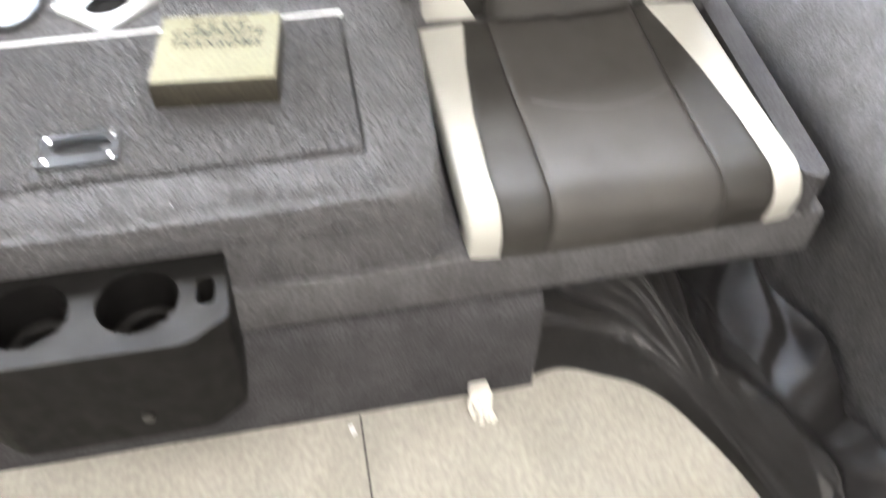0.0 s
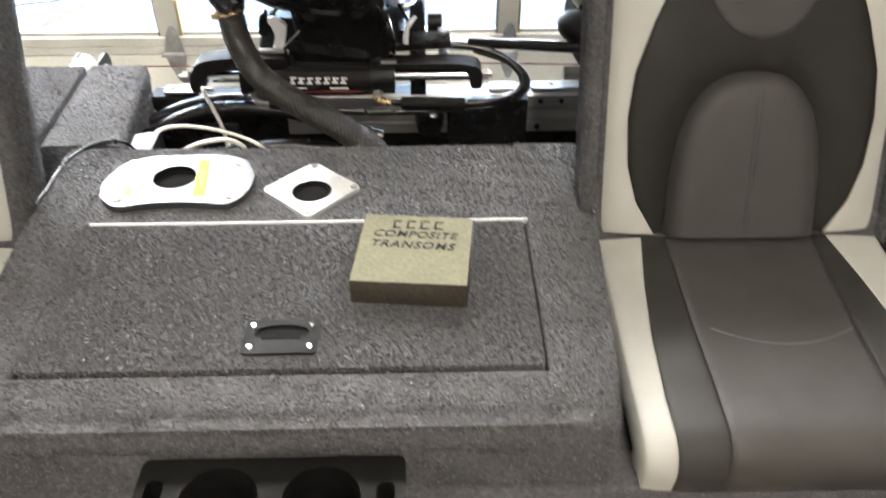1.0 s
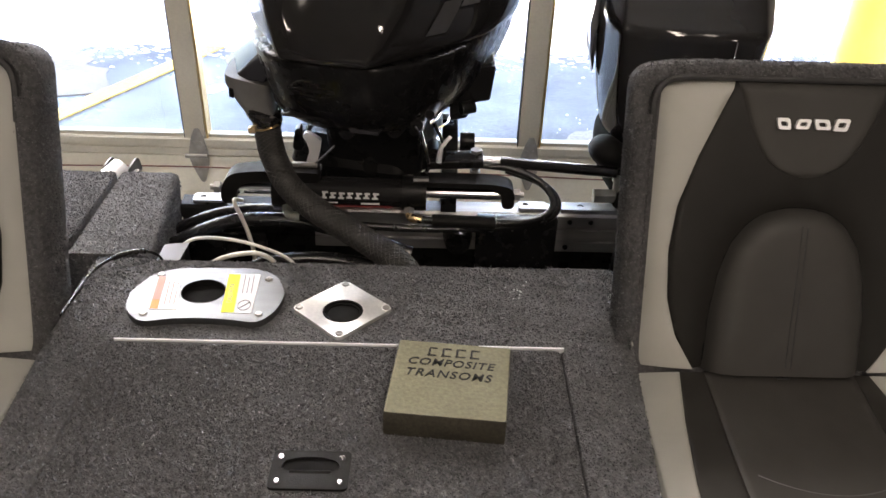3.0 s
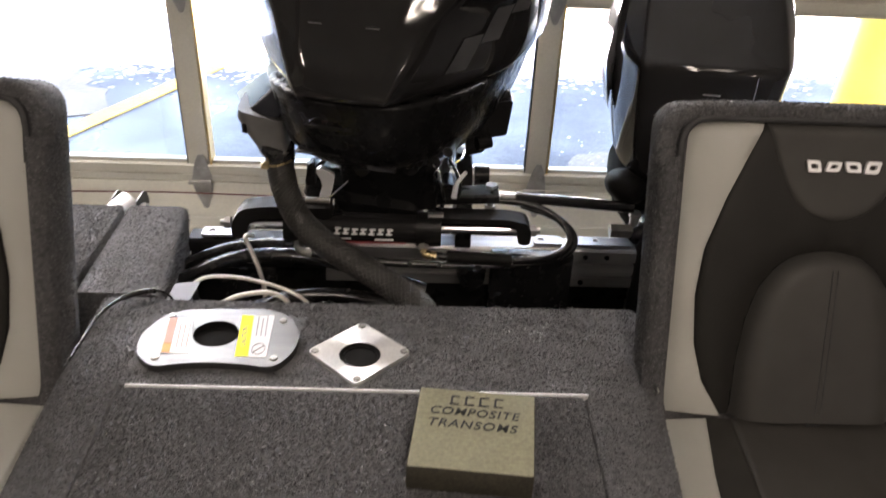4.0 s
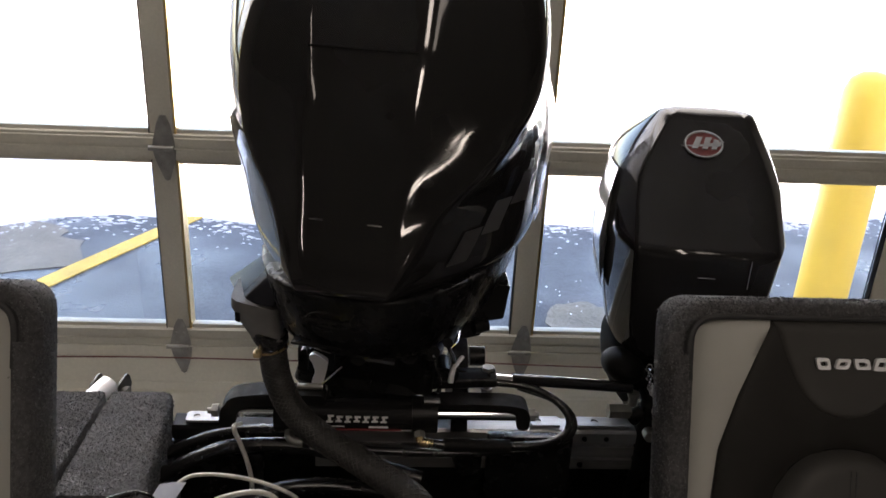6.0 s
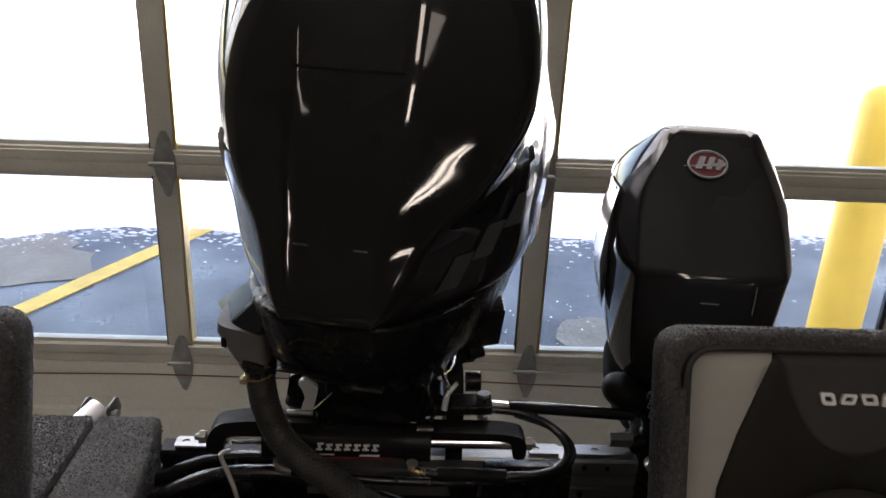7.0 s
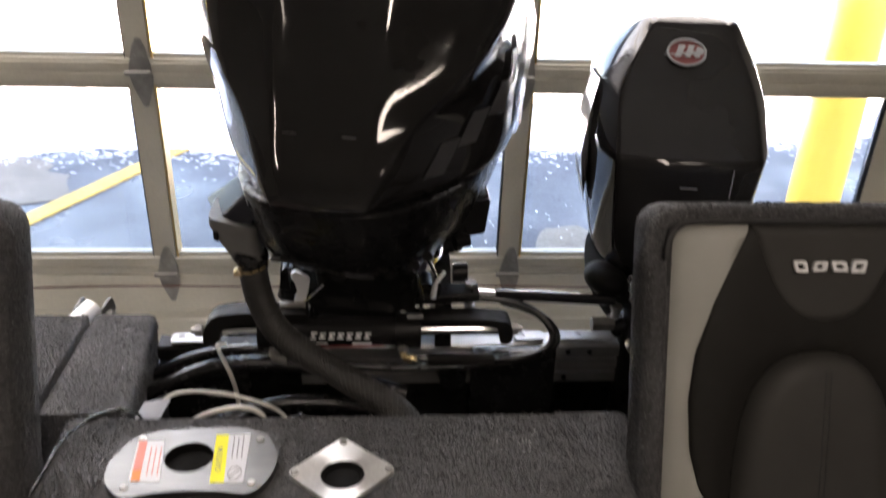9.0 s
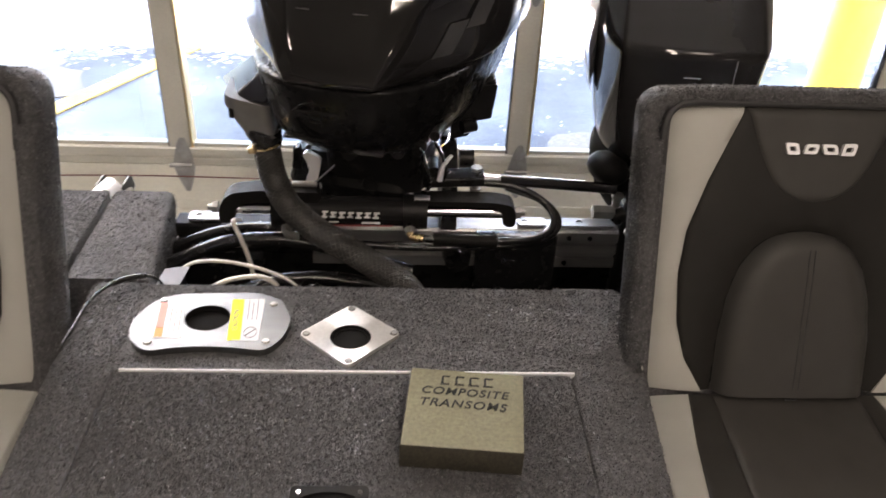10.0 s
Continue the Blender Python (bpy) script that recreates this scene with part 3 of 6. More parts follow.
b = bmesh.new()
ys = [0.044, HY0, HY1, 0.672]
top, low, hole = {}, {}, {}
for j, y in enumerate(ys):
    for i, x in enumerate((edge_x(y, -1), HX0, HX1, edge_x(y, 1))):
        top[i, j] = b.verts.new((x, y, P))
for j in range(3):
    for i in range(3):
        if (i, j) != (1, 1):
            b.faces.new((top[i, j], top[i + 1, j], top[i + 1, j + 1], top[i, j + 1]))
rim = [(0, 0), (1, 0), (2, 0), (3, 0), (3, 1), (3, 2), (3, 3), (2, 3), (1, 3), (0, 3), (0, 2), (0, 1)]
for k in rim:
    low[k] = b.verts.new((top[k].co.x, top[k].co.y - (0.010 if k[1] == 0 else 0.0), 0.262))
for k, q in zip(rim, rim[1:] + rim[:1]):
    b.faces.new((top[k], low[k], low[q], top[q]))
inner = [(1, 1), (2, 1), (2, 2), (1, 2)]
for k in inner:
    hole[k] = b.verts.new((top[k].co.x, top[k].co.y, P - 0.03))
for k, q in zip(inner, inner[1:] + inner[:1]):
    b.faces.new((top[k], top[q], hole[q], hole[k]))
b.faces.new([hole[k] for k in inner])
front = [b.edges.get((top[i, 0], top[i + 1, 0])) for i in range(3)]
sides = [b.edges.get((top[3, j], top[3, j + 1])) for j in range(3)] + [b.edges.get((top[0, j], top[0, j + 1])) for j in range(3)]
rear = [b.edges.get((top[i, 3], top[i + 1, 3])) for i in range(3)]
lips = [b.edges.get((top[k], top[q])) for k, q in zip(inner, inner[1:] + inner[:1])]
corner = [b.edges.get((top[3, 0], low[3, 0])), b.edges.get((top[0, 0], low[0, 0]))]
bmesh.ops.bevel(b, geom=front + sides + corner, offset=0.024, segments=6, profile=0.5, affect="EDGES", clamp_overlap=True)
bmesh.ops.bevel(b, geom=[e for e in lips + rear if e.is_valid], offset=0.007, segments=3, profile=0.5, affect="EDGES")
shell = part("carpeted_shell", b, carpet, platform, angle=60)
lip_prof = [(0.085, P - 0.002), (0.078, P + 0.001), (0.068, P + 0.0006), (0.058, 0.4485), (0.049, 0.4445), (0.0415, 0.4385), (0.0365, 0.4305), (0.0348, 0.422), (0.0375, 0.415), (0.045, 0.411), (0.058, 0.410), (0.085, 0.41)]
LIP_X = [-0.447 + 0.817 * k / 24 for k in range(25)]
lip = part("front_lip", loft([[(x, y + 0.0018 * noise.noise((x * 9, y * 20, 1.0)) + (0.022 * (1 - min(1, (k + 0.3) / 1.5, (24.3 - k) / 1.5)) if y < 0.06 else 0), z + 0.0015 * noise.noise((x * 7, 5.0, y * 9)))
                               for y, z in lip_prof] for k, x in enumerate(LIP_X)]), carpet, platform, "rounded carpet-wrapped front lip", angle=70)
b = plate(rounded([(HX0 + 0.005, HY0 + 0.0055), (HX1 - 0.003, HY0 + 0.0055), (HX1 - 0.003, HY1 - 0.008), (HX0 + 0.005, HY1 - 0.008)], 0.012), P - 0.028, P + 0.0022, [[(-0.092, 0.184), (-0.008, 0.184), (-0.008, 0.220), (-0.092, 0.220)]], 0.027)
bmesh.ops.bevel(b, geom=[e for e in b.edges if len(e.link_faces) == 2 and e.calc_face_angle(0) > 1 and all(v.co.z > P and (abs(v.co.x + 0.05) > 0.06 or abs(v.co.y - 0.2) > 0.04) for v in e.verts)], offset=0.006, segments=4, profile=0.5, affect="EDGES")
lid = part("hatch_lid", b, carpet, platform, "carpeted hatch lid", angle=60)
# the highlight along the joint is put into the hinge's pale colour
b = box(HX0 + 0.01, HX1 + 0.004, HY1 - 0.0068, HY1 - 0.0032, P - 0.006, P + 0.0032, 0.0006, 1)
rod((HX0 + 0.01, HY1 - 0.005, P + 0.0032), (HX1 + 0.004, HY1 - 0.005, P + 0.0032), 0.0020, bm=b, seg=8)
part("piano_hinge", b, badge_chrome, lid, "thin piano hinge, pale for the highlight along the joint")

# seat-base and kick panels across the front
structure("seat_base_panel", box(-1.02, 0.925, 0.026, 0.06, 0.248, 0.335, 0.008, 3), carpet, "carpeted front panel below the jump seats", "panel")
structure("seat_base_deck", box(-1.02, 0.925, 0.055, 0.68, 0.30, 0.328), carpet, "carpeted deck below the jump seats", "panel", smooth=False)
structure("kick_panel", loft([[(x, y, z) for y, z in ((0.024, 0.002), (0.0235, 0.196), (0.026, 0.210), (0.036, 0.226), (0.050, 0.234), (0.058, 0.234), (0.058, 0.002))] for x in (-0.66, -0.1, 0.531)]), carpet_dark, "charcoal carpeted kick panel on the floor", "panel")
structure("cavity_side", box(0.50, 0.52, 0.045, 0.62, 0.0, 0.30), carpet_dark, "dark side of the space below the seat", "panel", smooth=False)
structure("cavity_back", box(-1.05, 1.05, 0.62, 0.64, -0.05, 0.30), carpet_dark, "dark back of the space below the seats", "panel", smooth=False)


# ---- jump seats ----
def sheet(xl, xr, line, v0, v1, proud, puff, nu=14, nv=26, pillow=0.0, xc=0.0, ends=(True, True), mirror=1.0, skirt=(0.016, 0.016), soft=0.012, dent=None):
    """A padded vinyl panel between two edges along a line of the seat."""
    bm = bmesh.new()
    rows = []
    for j in range(nv + 1):
        v = v0 + (v1 - v0) * j / nv
        (y, z), (ny, nz) = line(v)
        a, c = xl(v), xr(v)
        row = []
        for i in range(-1, nu + 2):
            t = min(max(i / nu, 0), 1)
            x = a + (c - a) * t
            d = min(t, 1 - t) * (c - a)
            dv = min((v - v0) if ends[0] else 1, (v1 - v) if ends[1] else 1) * 0.45
            h = proud + puff * (1 - math.exp(-max(0.0, d) / soft)) * (1 - math.exp(-max(0.0, dv) / soft))
            out = max(0.0, abs(x) - 0.13) / 0.105
            h -= pillow * out ** 2
            if dent is not None:
                h -= dent(x, v)
            if i < 0 or i > nu:
                h -= skirt[0] if i < 0 else skirt[1]
            row.append(bm.verts.new((xc + mirror * x, y + ny * h, z + nz * h)))
        rows.append(row)
    for p, q in zip(rows, rows[1:]):
        for i in range(len(p) - 1):
            bm.faces.new((p[i], p[i + 1], q[i + 1], q[i]))
    return bm


def back_line(v):
    y, z = 0.486 + 0.158 * v, 0.400 + 0.420 * v
    ny, nz = -0.932, 0.362
    if v > 0.965:
        k = (v - 0.965) / 0.035
        y += 0.012 * k * k
        z -= 0.002 * k
    return (y, z), (ny, nz)


def seat_line(v):
    """From the back of the seat forwards, then over the front roll."""
    if v < 0.78:
        t = v / 0.78
        return (0.452 - 0.388 * t, 0.403 + 0.004 * t), (0, 1)
    if v < 0.92:
        a = (v - 0.78) / 0.14 * math.pi / 2
        return (0.064 - 0.040 * math.sin(a), 0.367 + 0.040 * math.cos(a)), (-math.sin(a), math.cos(a))
    t = (v - 0.92) / 0.08
    return (0.024 + 0.006 * t, 0.367 - 0.040 * t), (-1, 0)


DARK = [(0, 0.140), (0.12, 0.172), (0.25, 0.188), (0.42, 0.193), (0.58, 0.186), (0.75, 0.162), (0.88, 0.138), (1.0, 0.114)]
SHIELD = [(0.685, 0.004), (0.695, 0.026), (0.715, 0.046), (0.75, 0.064), (0.80, 0.079), (0.88, 0.096), (1.0, 0.113)]
ARCH = [(0.0, 0.124), (0.2, 0.122), (0.35, 0.113), (0.45, 0.099), (0.52, 0.077), (0.56, 0.053), (0.578, 0.028), (0.583, 0.003)]


ARCH_LINE = [(blend(ARCH, v), v) for v in [0.583 * k / 30 for k in range(31)]]


def pad_hollow(x, v):
    """How far the backrest's cover sinks round the lumbar pad."""
    if v < 0.583 and abs(x) < blend(ARCH, v):
        return 0.013
    away = min(math.hypot(abs(x) - a, (v - w) * 0.45) for a, w in ARCH_LINE)
    return 0.013 * math.exp(-away / 0.020)


def jump_seat(s, xc):
    """A fold-down jump seat; s: 1 or -1, the side on which its outer edge lies; xc: its middle."""
    seat = thing("jump_seat", "fold-down jump seat in pale and charcoal vinyl with carpeted back", "boat seat", (xc, 0.3, 0.328), group="jump seats")
    hw = 0.236
    kw = dict(xc=xc, mirror=s)
    # backrest
    back = part("backrest", sheet(lambda v: -blend(DARK, v), lambda v: blend(DARK, v), back_line, 0, 1, 0.035, 0.0035, 44, 64, skirt=(0.004, 0.004), dent=pad_hollow, **kw), vinyl_dark, seat, "charcoal vinyl backrest panel", angle=80)
    part("side_bolster", sheet(lambda v: -hw + 0.006 * v, lambda v: -blend(DARK, v), back_line, 0, 1, 0.035, 0.0035, 10, 40, 0.024, **kw), vinyl_light, back, "pale grey vinyl bolster", angle=80)
    part("side_bolster", sheet(lambda v: blend(DARK, v), lambda v: hw - 0.006 * v, back_line, 0, 1, 0.035, 0.0035, 10, 40, 0.024, **kw), vinyl_light, back, "pale grey vinyl bolster", angle=80)
    part("shield_panel", sheet(lambda v: -blend(SHIELD, v), lambda v: blend(SHIELD, v), back_line, 0.685, 1.0, 0.0378, 0.004, 24, 34, soft=0.004, **kw), vinyl_mid, back, "grey vinyl head panel", angle=80)
    part("lumbar_pad", sheet(lambda v: -blend(ARCH, v), lambda v: blend(ARCH, v), back_line, 0.0, 0.583, 0.022, 0.038, 30, 60, ends=(False, True), soft=0.010, **kw), vinyl_mid, back, "arched grey lumbar pad", angle=80)
    # a thin black line paints the shade where the pad meets the backrest
    arch = [(-blend(ARCH, v), v) for v in [0.03 + 0.55 * k / 22 for k in range(23)]]
    pts = []
    for x, v in arch + [(-x, v) for x, v in arch[::-1]]:
        (y, z), (ny, nz) = back_line(v)
        pts.append((xc + s * x, y + ny * 0.0245, z + nz * 0.0245))
    part("pad_edge_shade", tube(pts, 0.0022, 6, 2), void_black, back, "black line for the shade round the lumbar pad")
    for off in (-0.004, 0.004):
        pts = []
        for v in [k / 12 * 0.5 for k in range(13)]:
            (y, z), (ny, nz) = back_line(v + 0.03)
            pts.append((xc + s * off, y + ny * 0.0600, z + nz * 0.0600))
        part("stitching", tube(pts, 0.0009, 5, 3), thread, back)
    # padded core, which closes the backrest from behind
    core = [[(xc + s * (u * (hw - 0.004)), back_line(v)[0][0] - 0.932 * h, back_line(v)[0][1] + 0.362 * h) for u, h in ((-0.96, -0.004), (-0.84, 0.018), (0.84, 0.018), (0.96, -0.004))] for v in (0.0, 0.5, 0.985)]
    part("foam_core", loft(core), thread, back, smooth=False)
    badge = bmesh.new()
    for k, (w, hgt) in enumerate(((0.019, 0.017), (0.020, 0.0145), (0.022, 0.015), (0.021, 0.018))):
        u = (-0.0455 + 0.0285 * k)
        (y, z), _ = back_line(0.865)
        mm = Matrix.Translation((xc + u * 1.0, y - 0.932 * 0.046, z + 0.362 * 0.046)) @ Matrix.Rotation(radians(-21.2), 4, "X")
        cx = (-1) ** k * 0.002
        slant = [(-w / 2 + cx, -hgt / 2), (w / 2 + cx, -hgt / 2), (w / 2 - cx, hgt / 2), (-w / 2 - cx, hgt / 2)]
        outer, inside = rounded(slant, 0.004, 3), rounded([(px * 0.52, pz * 0.40) for px, pz in slant], 0.002, 3)
        loops = [[mm @ Vector((px, py, pz)) for px, pz in ring] for ring, py in ((outer, 0.002), (outer, -0.0035), (inside, -0.0035), (inside, 0.002))]
        loft(loops + loops[:1], bm=badge, cap=False)
    part("badge", badge, badge_chrome, back, "chrome badge of four plain ring blocks")
    # carpeted back shell with its forward side flanges and top rim
    def shell_pt(x, v, h):
        y, z = 0.486 + 0.158 * v, 0.400 + 0.420 * v
        return (xc + s * x, y - 0.932 * h, z + 0.362 * h)
    def face_outline(w, vb, vt, r):
        base = [(-w, vb), (w, vb), (w, vt), (-w, vt)]
        pts = []
        for p in rounded([(x, v * 0.458) for x, v in base], r, 6):
            pts.append((p[0], p[1] / 0.458))
        return pts
    rows = [[shell_pt(x, v, h) for x, v in face_outline(w, -0.16, vt, 0.045)] for w, vt, h in ((0.250, 1.045, -0.062), (0.257, 1.056, -0.052), (0.257, 1.056, 0.010), (0.250, 1.045, 0.018))]
    sh = part("back_shell", loft(rows), carpet, seat, "grey carpeted back shell", angle=50)
    pile(sh, 16000, seat, 0.0022, 0.0017, seed=11, keep=lambda c: (c[:, 2] > 0.45) & (c[:, 1] < 0.70))
    for side in (-1, 1):
        rows = []
        for v in [-0.05 + 0.93 * k / 16 for k in range(17)]:
            wv = 0.004 * noise.noise((v * 9, side * 3.0, xc))
            hf = 0.040 + wv if v > 0.1 else 0.030
            rows.append([shell_pt(side * x, v, h) for x, h in ((0.260, -0.03), (0.262, hf - 0.010), (0.256, hf + 0.003), (0.240, hf + 0.006), (0.234, hf - 0.006), (0.236, 0.0), (0.245, -0.03))])
        fl_ = part("side_flange", loft(rows), carpet, seat, "carpet-wrapped side flange", angle=70)
        pile(fl_, 13000, seat, 0.0022, 0.0017, seed=12)
    rim = [shell_pt(x, v, 0.026) for x, v in [(-0.262, 0.86), (-0.262, 0.93), (-0.252, 0.99), (-0.232, 1.020), (-0.2, 1.030), (-0.1, 1.032), (0, 1.032), (0.1, 1.032), (0.2, 1.030), (0.232, 1.020), (0.252, 0.99), (0.262, 0.93), (0.262, 0.86)]]
    tr_ = part("top_rim", tube([(xc + (p[0] - xc) * 0.975, p[1], p[2]) for p in rim], 0.0145, 12, 6), carpet, seat, "carpet-wrapped top rim", angle=80)
    pile(tr_, 13000, seat, 0.0022, 0.0017, seed=13)
    welt = [shell_pt(x, v, 0.034) for x, v in [(-0.234, 0.80), (-0.234, 0.93), (-0.222, 0.985), (-0.195, 1.006), (-0.1, 1.008), (0, 1.008), (0.1, 1.008), (0.195, 1.006), (0.222, 0.985), (0.234, 0.93), (0.234, 0.80)]]
    part("welt", tube(welt, 0.0055, 8, 6), thread, seat, "dark vinyl welt")
    # cushion: five strips from side to side
    fl, fr = [(0, -0.232), (0.78, -0.240), (1, -0.238)], [(0, 0.228), (0.5, 0.216), (1, 0.211)]
    l1, l2 = [(0, -0.160), (0.22, -0.178), (0.45, -0.191), (0.68, -0.198), (1, -0.198)], [(0, -0.121), (0.37, -0.127), (0.62, -0.127), (0.78, -0.129), (1, -0.134)]
    r2, r1 = [(0, 0.118), (0.16, 0.113), (0.456, 0.106), (0.70, 0.103), (1, 0.100)], [(0, 0.143), (0.2, 0.157), (0.36, 0.165), (0.6, 0.172), (1, 0.172)]
    cush = part("cushion", sheet(lambda v: blend(l2, v), lambda v: blend(r2, v), seat_line, 0, 1, 0.0052, 0.0026, 24, 44, soft=0.006, **kw), vinyl_cushion, seat, "grey vinyl seat cushion", angle=80)
    for nm, a, c, mt, lb in (("side_strip", fl, l1, vinyl_light, "pale grey vinyl strip"), ("inset_strip", l1, l2, vinyl_dark_lit, "charcoal vinyl strip"),
                             ("inset_strip", r2, r1, vinyl_dark_lit, "charcoal vinyl strip"), ("side_strip", r1, fr, vinyl_light, "pale grey vinyl strip")):
        part(nm, sheet(lambda v, a=a: blend(a, v), lambda v, c=c: blend(c, v), seat_line, 0, 1, 0.0050, 0.0022, 14, 44, 0.006, skirt=(0.055 if a is fl else 0.016, 0.055 if c is fr else 0.016), soft=0.005, **kw), mt, cush, lb, angle=80)
    core = [[(xc - s * 0.232, y, 0.329), (xc - s * 0.232, y, 0.394), (xc + s * xr_, y, 0.394), (xc + s * xr_, y, 0.329)] for y, xr_ in ((0.040, 0.203), (0.455, 0.232))]
    part("foam_core", loft(core), thread, cush, smooth=False)
    pts = [(xc + s * u, 0.205 + 0.030 * (u / 0.1) ** 2, 0.4128) for u in (-0.105, -0.08, -0.05, -0.02, 0.01, 0.04, 0.07, 0.1)]
    part("seam", tube(pts, 0.0010, 6, 4), print_grey, cush, "grey stitched seam")
    part("rear_strap", box(xc - 0.012, xc + 0.012, 0.435, 0.452, 0.400, 0.413, 0.004, 2), thread, cush, "dark strap tab in the crease")
    # carpeted outer rim of the seat box
    b = plate(rounded([(xc + s * 0.243, 0.46), (xc + s * 0.215, 0.04), (xc + s * 0.235, 0.024), (xc + s * 0.252, 0.036), (xc + s * 0.285, 0.46)], 0.008, 3), 0.33, 0.402)
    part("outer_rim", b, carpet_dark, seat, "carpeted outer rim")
    return seat


jump_seat(1, 0.656)
jump_seat(-1, -0.746)


# ---- things on the platform ----
latch = thing("hatch_latch", "black plastic flush pull latch held by four steel screws", "latch", (-0.05, 0.194, P + 0.001))
LZ = P + 0.0022
slot = rounded([(-0.088, 0.195), (-0.084, 0.209), (-0.062, 0.2155), (-0.038, 0.2155), (-0.016, 0.209), (-0.012, 0.195), (-0.030, 0.190), (-0.070, 0.190)], 0.006, 4)
part("bezel", plate(rounded([(-0.101, 0.163), (0.0, 0.163), (0.001, 0.226), (-0.100, 0.226)], 0.008), LZ, LZ + 0.004, [slot], 0.022), plastic_black, latch)
# a shallow black block stands in for the shade inside the slot
part("recess", box(-0.087, -0.013, 0.1905, 0.2150, LZ - 0.003, LZ + 0.0008), void_black, latch, "black block for the shade in the slot", smooth=False)
part("pull_lip", loft([[(x, y, z) for y, z in ((0.188, LZ + 0.004), (0.191, LZ + 0.0055), (0.1935, LZ + 0.004), (0.1925, LZ + 0.001), (0.188, LZ + 0.002))] for x in (-0.076, -0.024)]), plastic_black, latch)
for x, y in ((-0.0895, 0.2145), (-0.0105, 0.2145), (-0.0895, 0.1745), (-0.0105, 0.1745)):
    b = rod((x, y, LZ + 0.003), (x, y, LZ + 0.0062), 0.0045, 0.0032, 16)
    box(x - 0.003, x + 0.003, y - 0.0006, y + 0.0006, LZ + 0.006, LZ + 0.0066, bm=b)
    part("screw", b, chrome, latch)

# thick stainless pump plate with two stickers
pump_plate = thing("pump_plate", "domed stainless plate with a round opening and warning stickers", "metal plate", (-0.268, 0.55, P))
PZ = P + 0.012
outline = []
for x, y in rounded([(-0.352, 0.478), (-0.312, 0.489), (-0.265, 0.493), (-0.215, 0.490), (-0.170, 0.482), (-0.146, 0.515), (-0.138, 0.560), (-0.160, 0.613), (-0.20, 0.632), (-0.33, 0.627), (-0.368, 0.607), (-0.391, 0.555), (-0.384, 0.508)], 0.018, 4):
    outline.append((x, y))
hole_c = circle(-0.273, 0.563, 0.0365, 32, 0.033)
b = plate(outline, P - 0.002, PZ, [hole_c], 0.0135, floor_hole=False)
bmesh.ops.bevel(b, geom=[e for e in b.edges if e.calc_length() < 0.05 and all(abs(v.co.z - PZ) < 1e-5 for v in e.verts) and len(e.link_faces) == 2 and e.calc_face_angle(0) > 1], offset=0.004, segments=3, profile=0.5, affect="EDGES")
part("steel_body", b, steel, pump_plate, angle=30)
# black disc and sleeve paint the shade of a deep hole
b = rod((-0.273, 0.563, P - 0.0005), (-0.273, 0.563, P + 0.0015), 0.036, seg=32)
loft([[(x, y, z) for x, y in circle(-0.273, 0.563, 0.0362, 32, 0.0327)] for z in (P + 0.001, PZ + 0.0004)] + [[(x, y, z) for x, y in circle(-0.273, 0.563, 0.0345, 32, 0.031)] for z in (PZ + 0.0004, P + 0.001)], bm=b, cap=False)
part("opening_shade", b, void_black, pump_plate, "black disc and sleeve for the shade in the opening")
for x, y in ((-0.353, 0.606), (-0.172, 0.600), (-0.352, 0.500), (-0.172, 0.505)):
    b = rod((x, y, PZ - 0.001), (x, y, PZ + 0.0028), 0.0072, 0.005, 16)
    rod((x, y, PZ + 0.0035), (x, y, PZ + 0.0042), 0.0025, seg=6, bm=b)
    part("screw", b, galv, pump_plate)


def sticker(pts, mat, parent, z, label=""):
    return part("sticker", plate(rounded(pts, 0.004, 3), z, z + 0.0006), mat, parent, label, smooth=False)


sk = sticker([(-0.226, 0.506), (-0.184, 0.506), (-0.188, 0.614), (-0.236, 0.612)], label_white, pump_plate, PZ + 0.0003, "white sticker with a yellow band")
part("band", plate([(-0.232, 0.507), (-0.2115, 0.507), (-0.2215, 0.611), (-0.2405, 0.611)], PZ + 0.001, PZ + 0.0014), label_yellow, sk, "yellow band", smooth=False)
lettering("CAUTION", 0.0118, print_grey, Matrix.Translation((-0.2265, 0.556, PZ + 0.0016)) @ Matrix.Rotation(radians(95.5), 4, "Z"), "word", sk, "dark printed word", 0.0001)
for k in range(3):
    part("text_line", box(-0.0007, 0.0007, -0.026, 0.026 - 0.006 * (k % 2), 0, 0.0003, m=Matrix.Translation((-0.2105 + 0.0072 * k, 0.584, PZ + 0.001)) @ Matrix.Rotation(radians(4.5), 4, "Z")), print_grey, sk, smooth=False)
ringp = bmesh.new()
tube([(-0.199 + 0.010 * math.cos(a), 0.526 + 0.013 * math.sin(a), PZ + 0.0012) for a in [2 * math.pi * k / 16 for k in range(17)]], 0.0006, 5, 2, ringp)
tube([(-0.206, 0.518, PZ + 0.0012), (-0.199, 0.526, PZ + 0.0012), (-0.192, 0.534, PZ + 0.0012)], 0.0008, 5, 3, ringp)
part("warning_symbol", ringp, print_grey, sk)
sk = sticker([(-0.349, 0.511), (-0.304, 0.511), (-0.318, 0.602), (-0.358, 0.600)], label_white, pump_plate, PZ + 0.0003, "white sticker with a faded orange band")
part("band", plate([(-0.346, 0.5125), (-0.333, 0.5125), (-0.336, 0.535), (-0.3485, 0.535)], PZ + 0.001, PZ + 0.0014), label_orange, sk, "orange band end", smooth=False)
part("band", plate([(-0.3485, 0.5355), (-0.336, 0.5355), (-0.343, 0.599), (-0.3555, 0.599)], PZ + 0.001, PZ + 0.0014), label_pink, sk, "faded pink band", smooth=False)
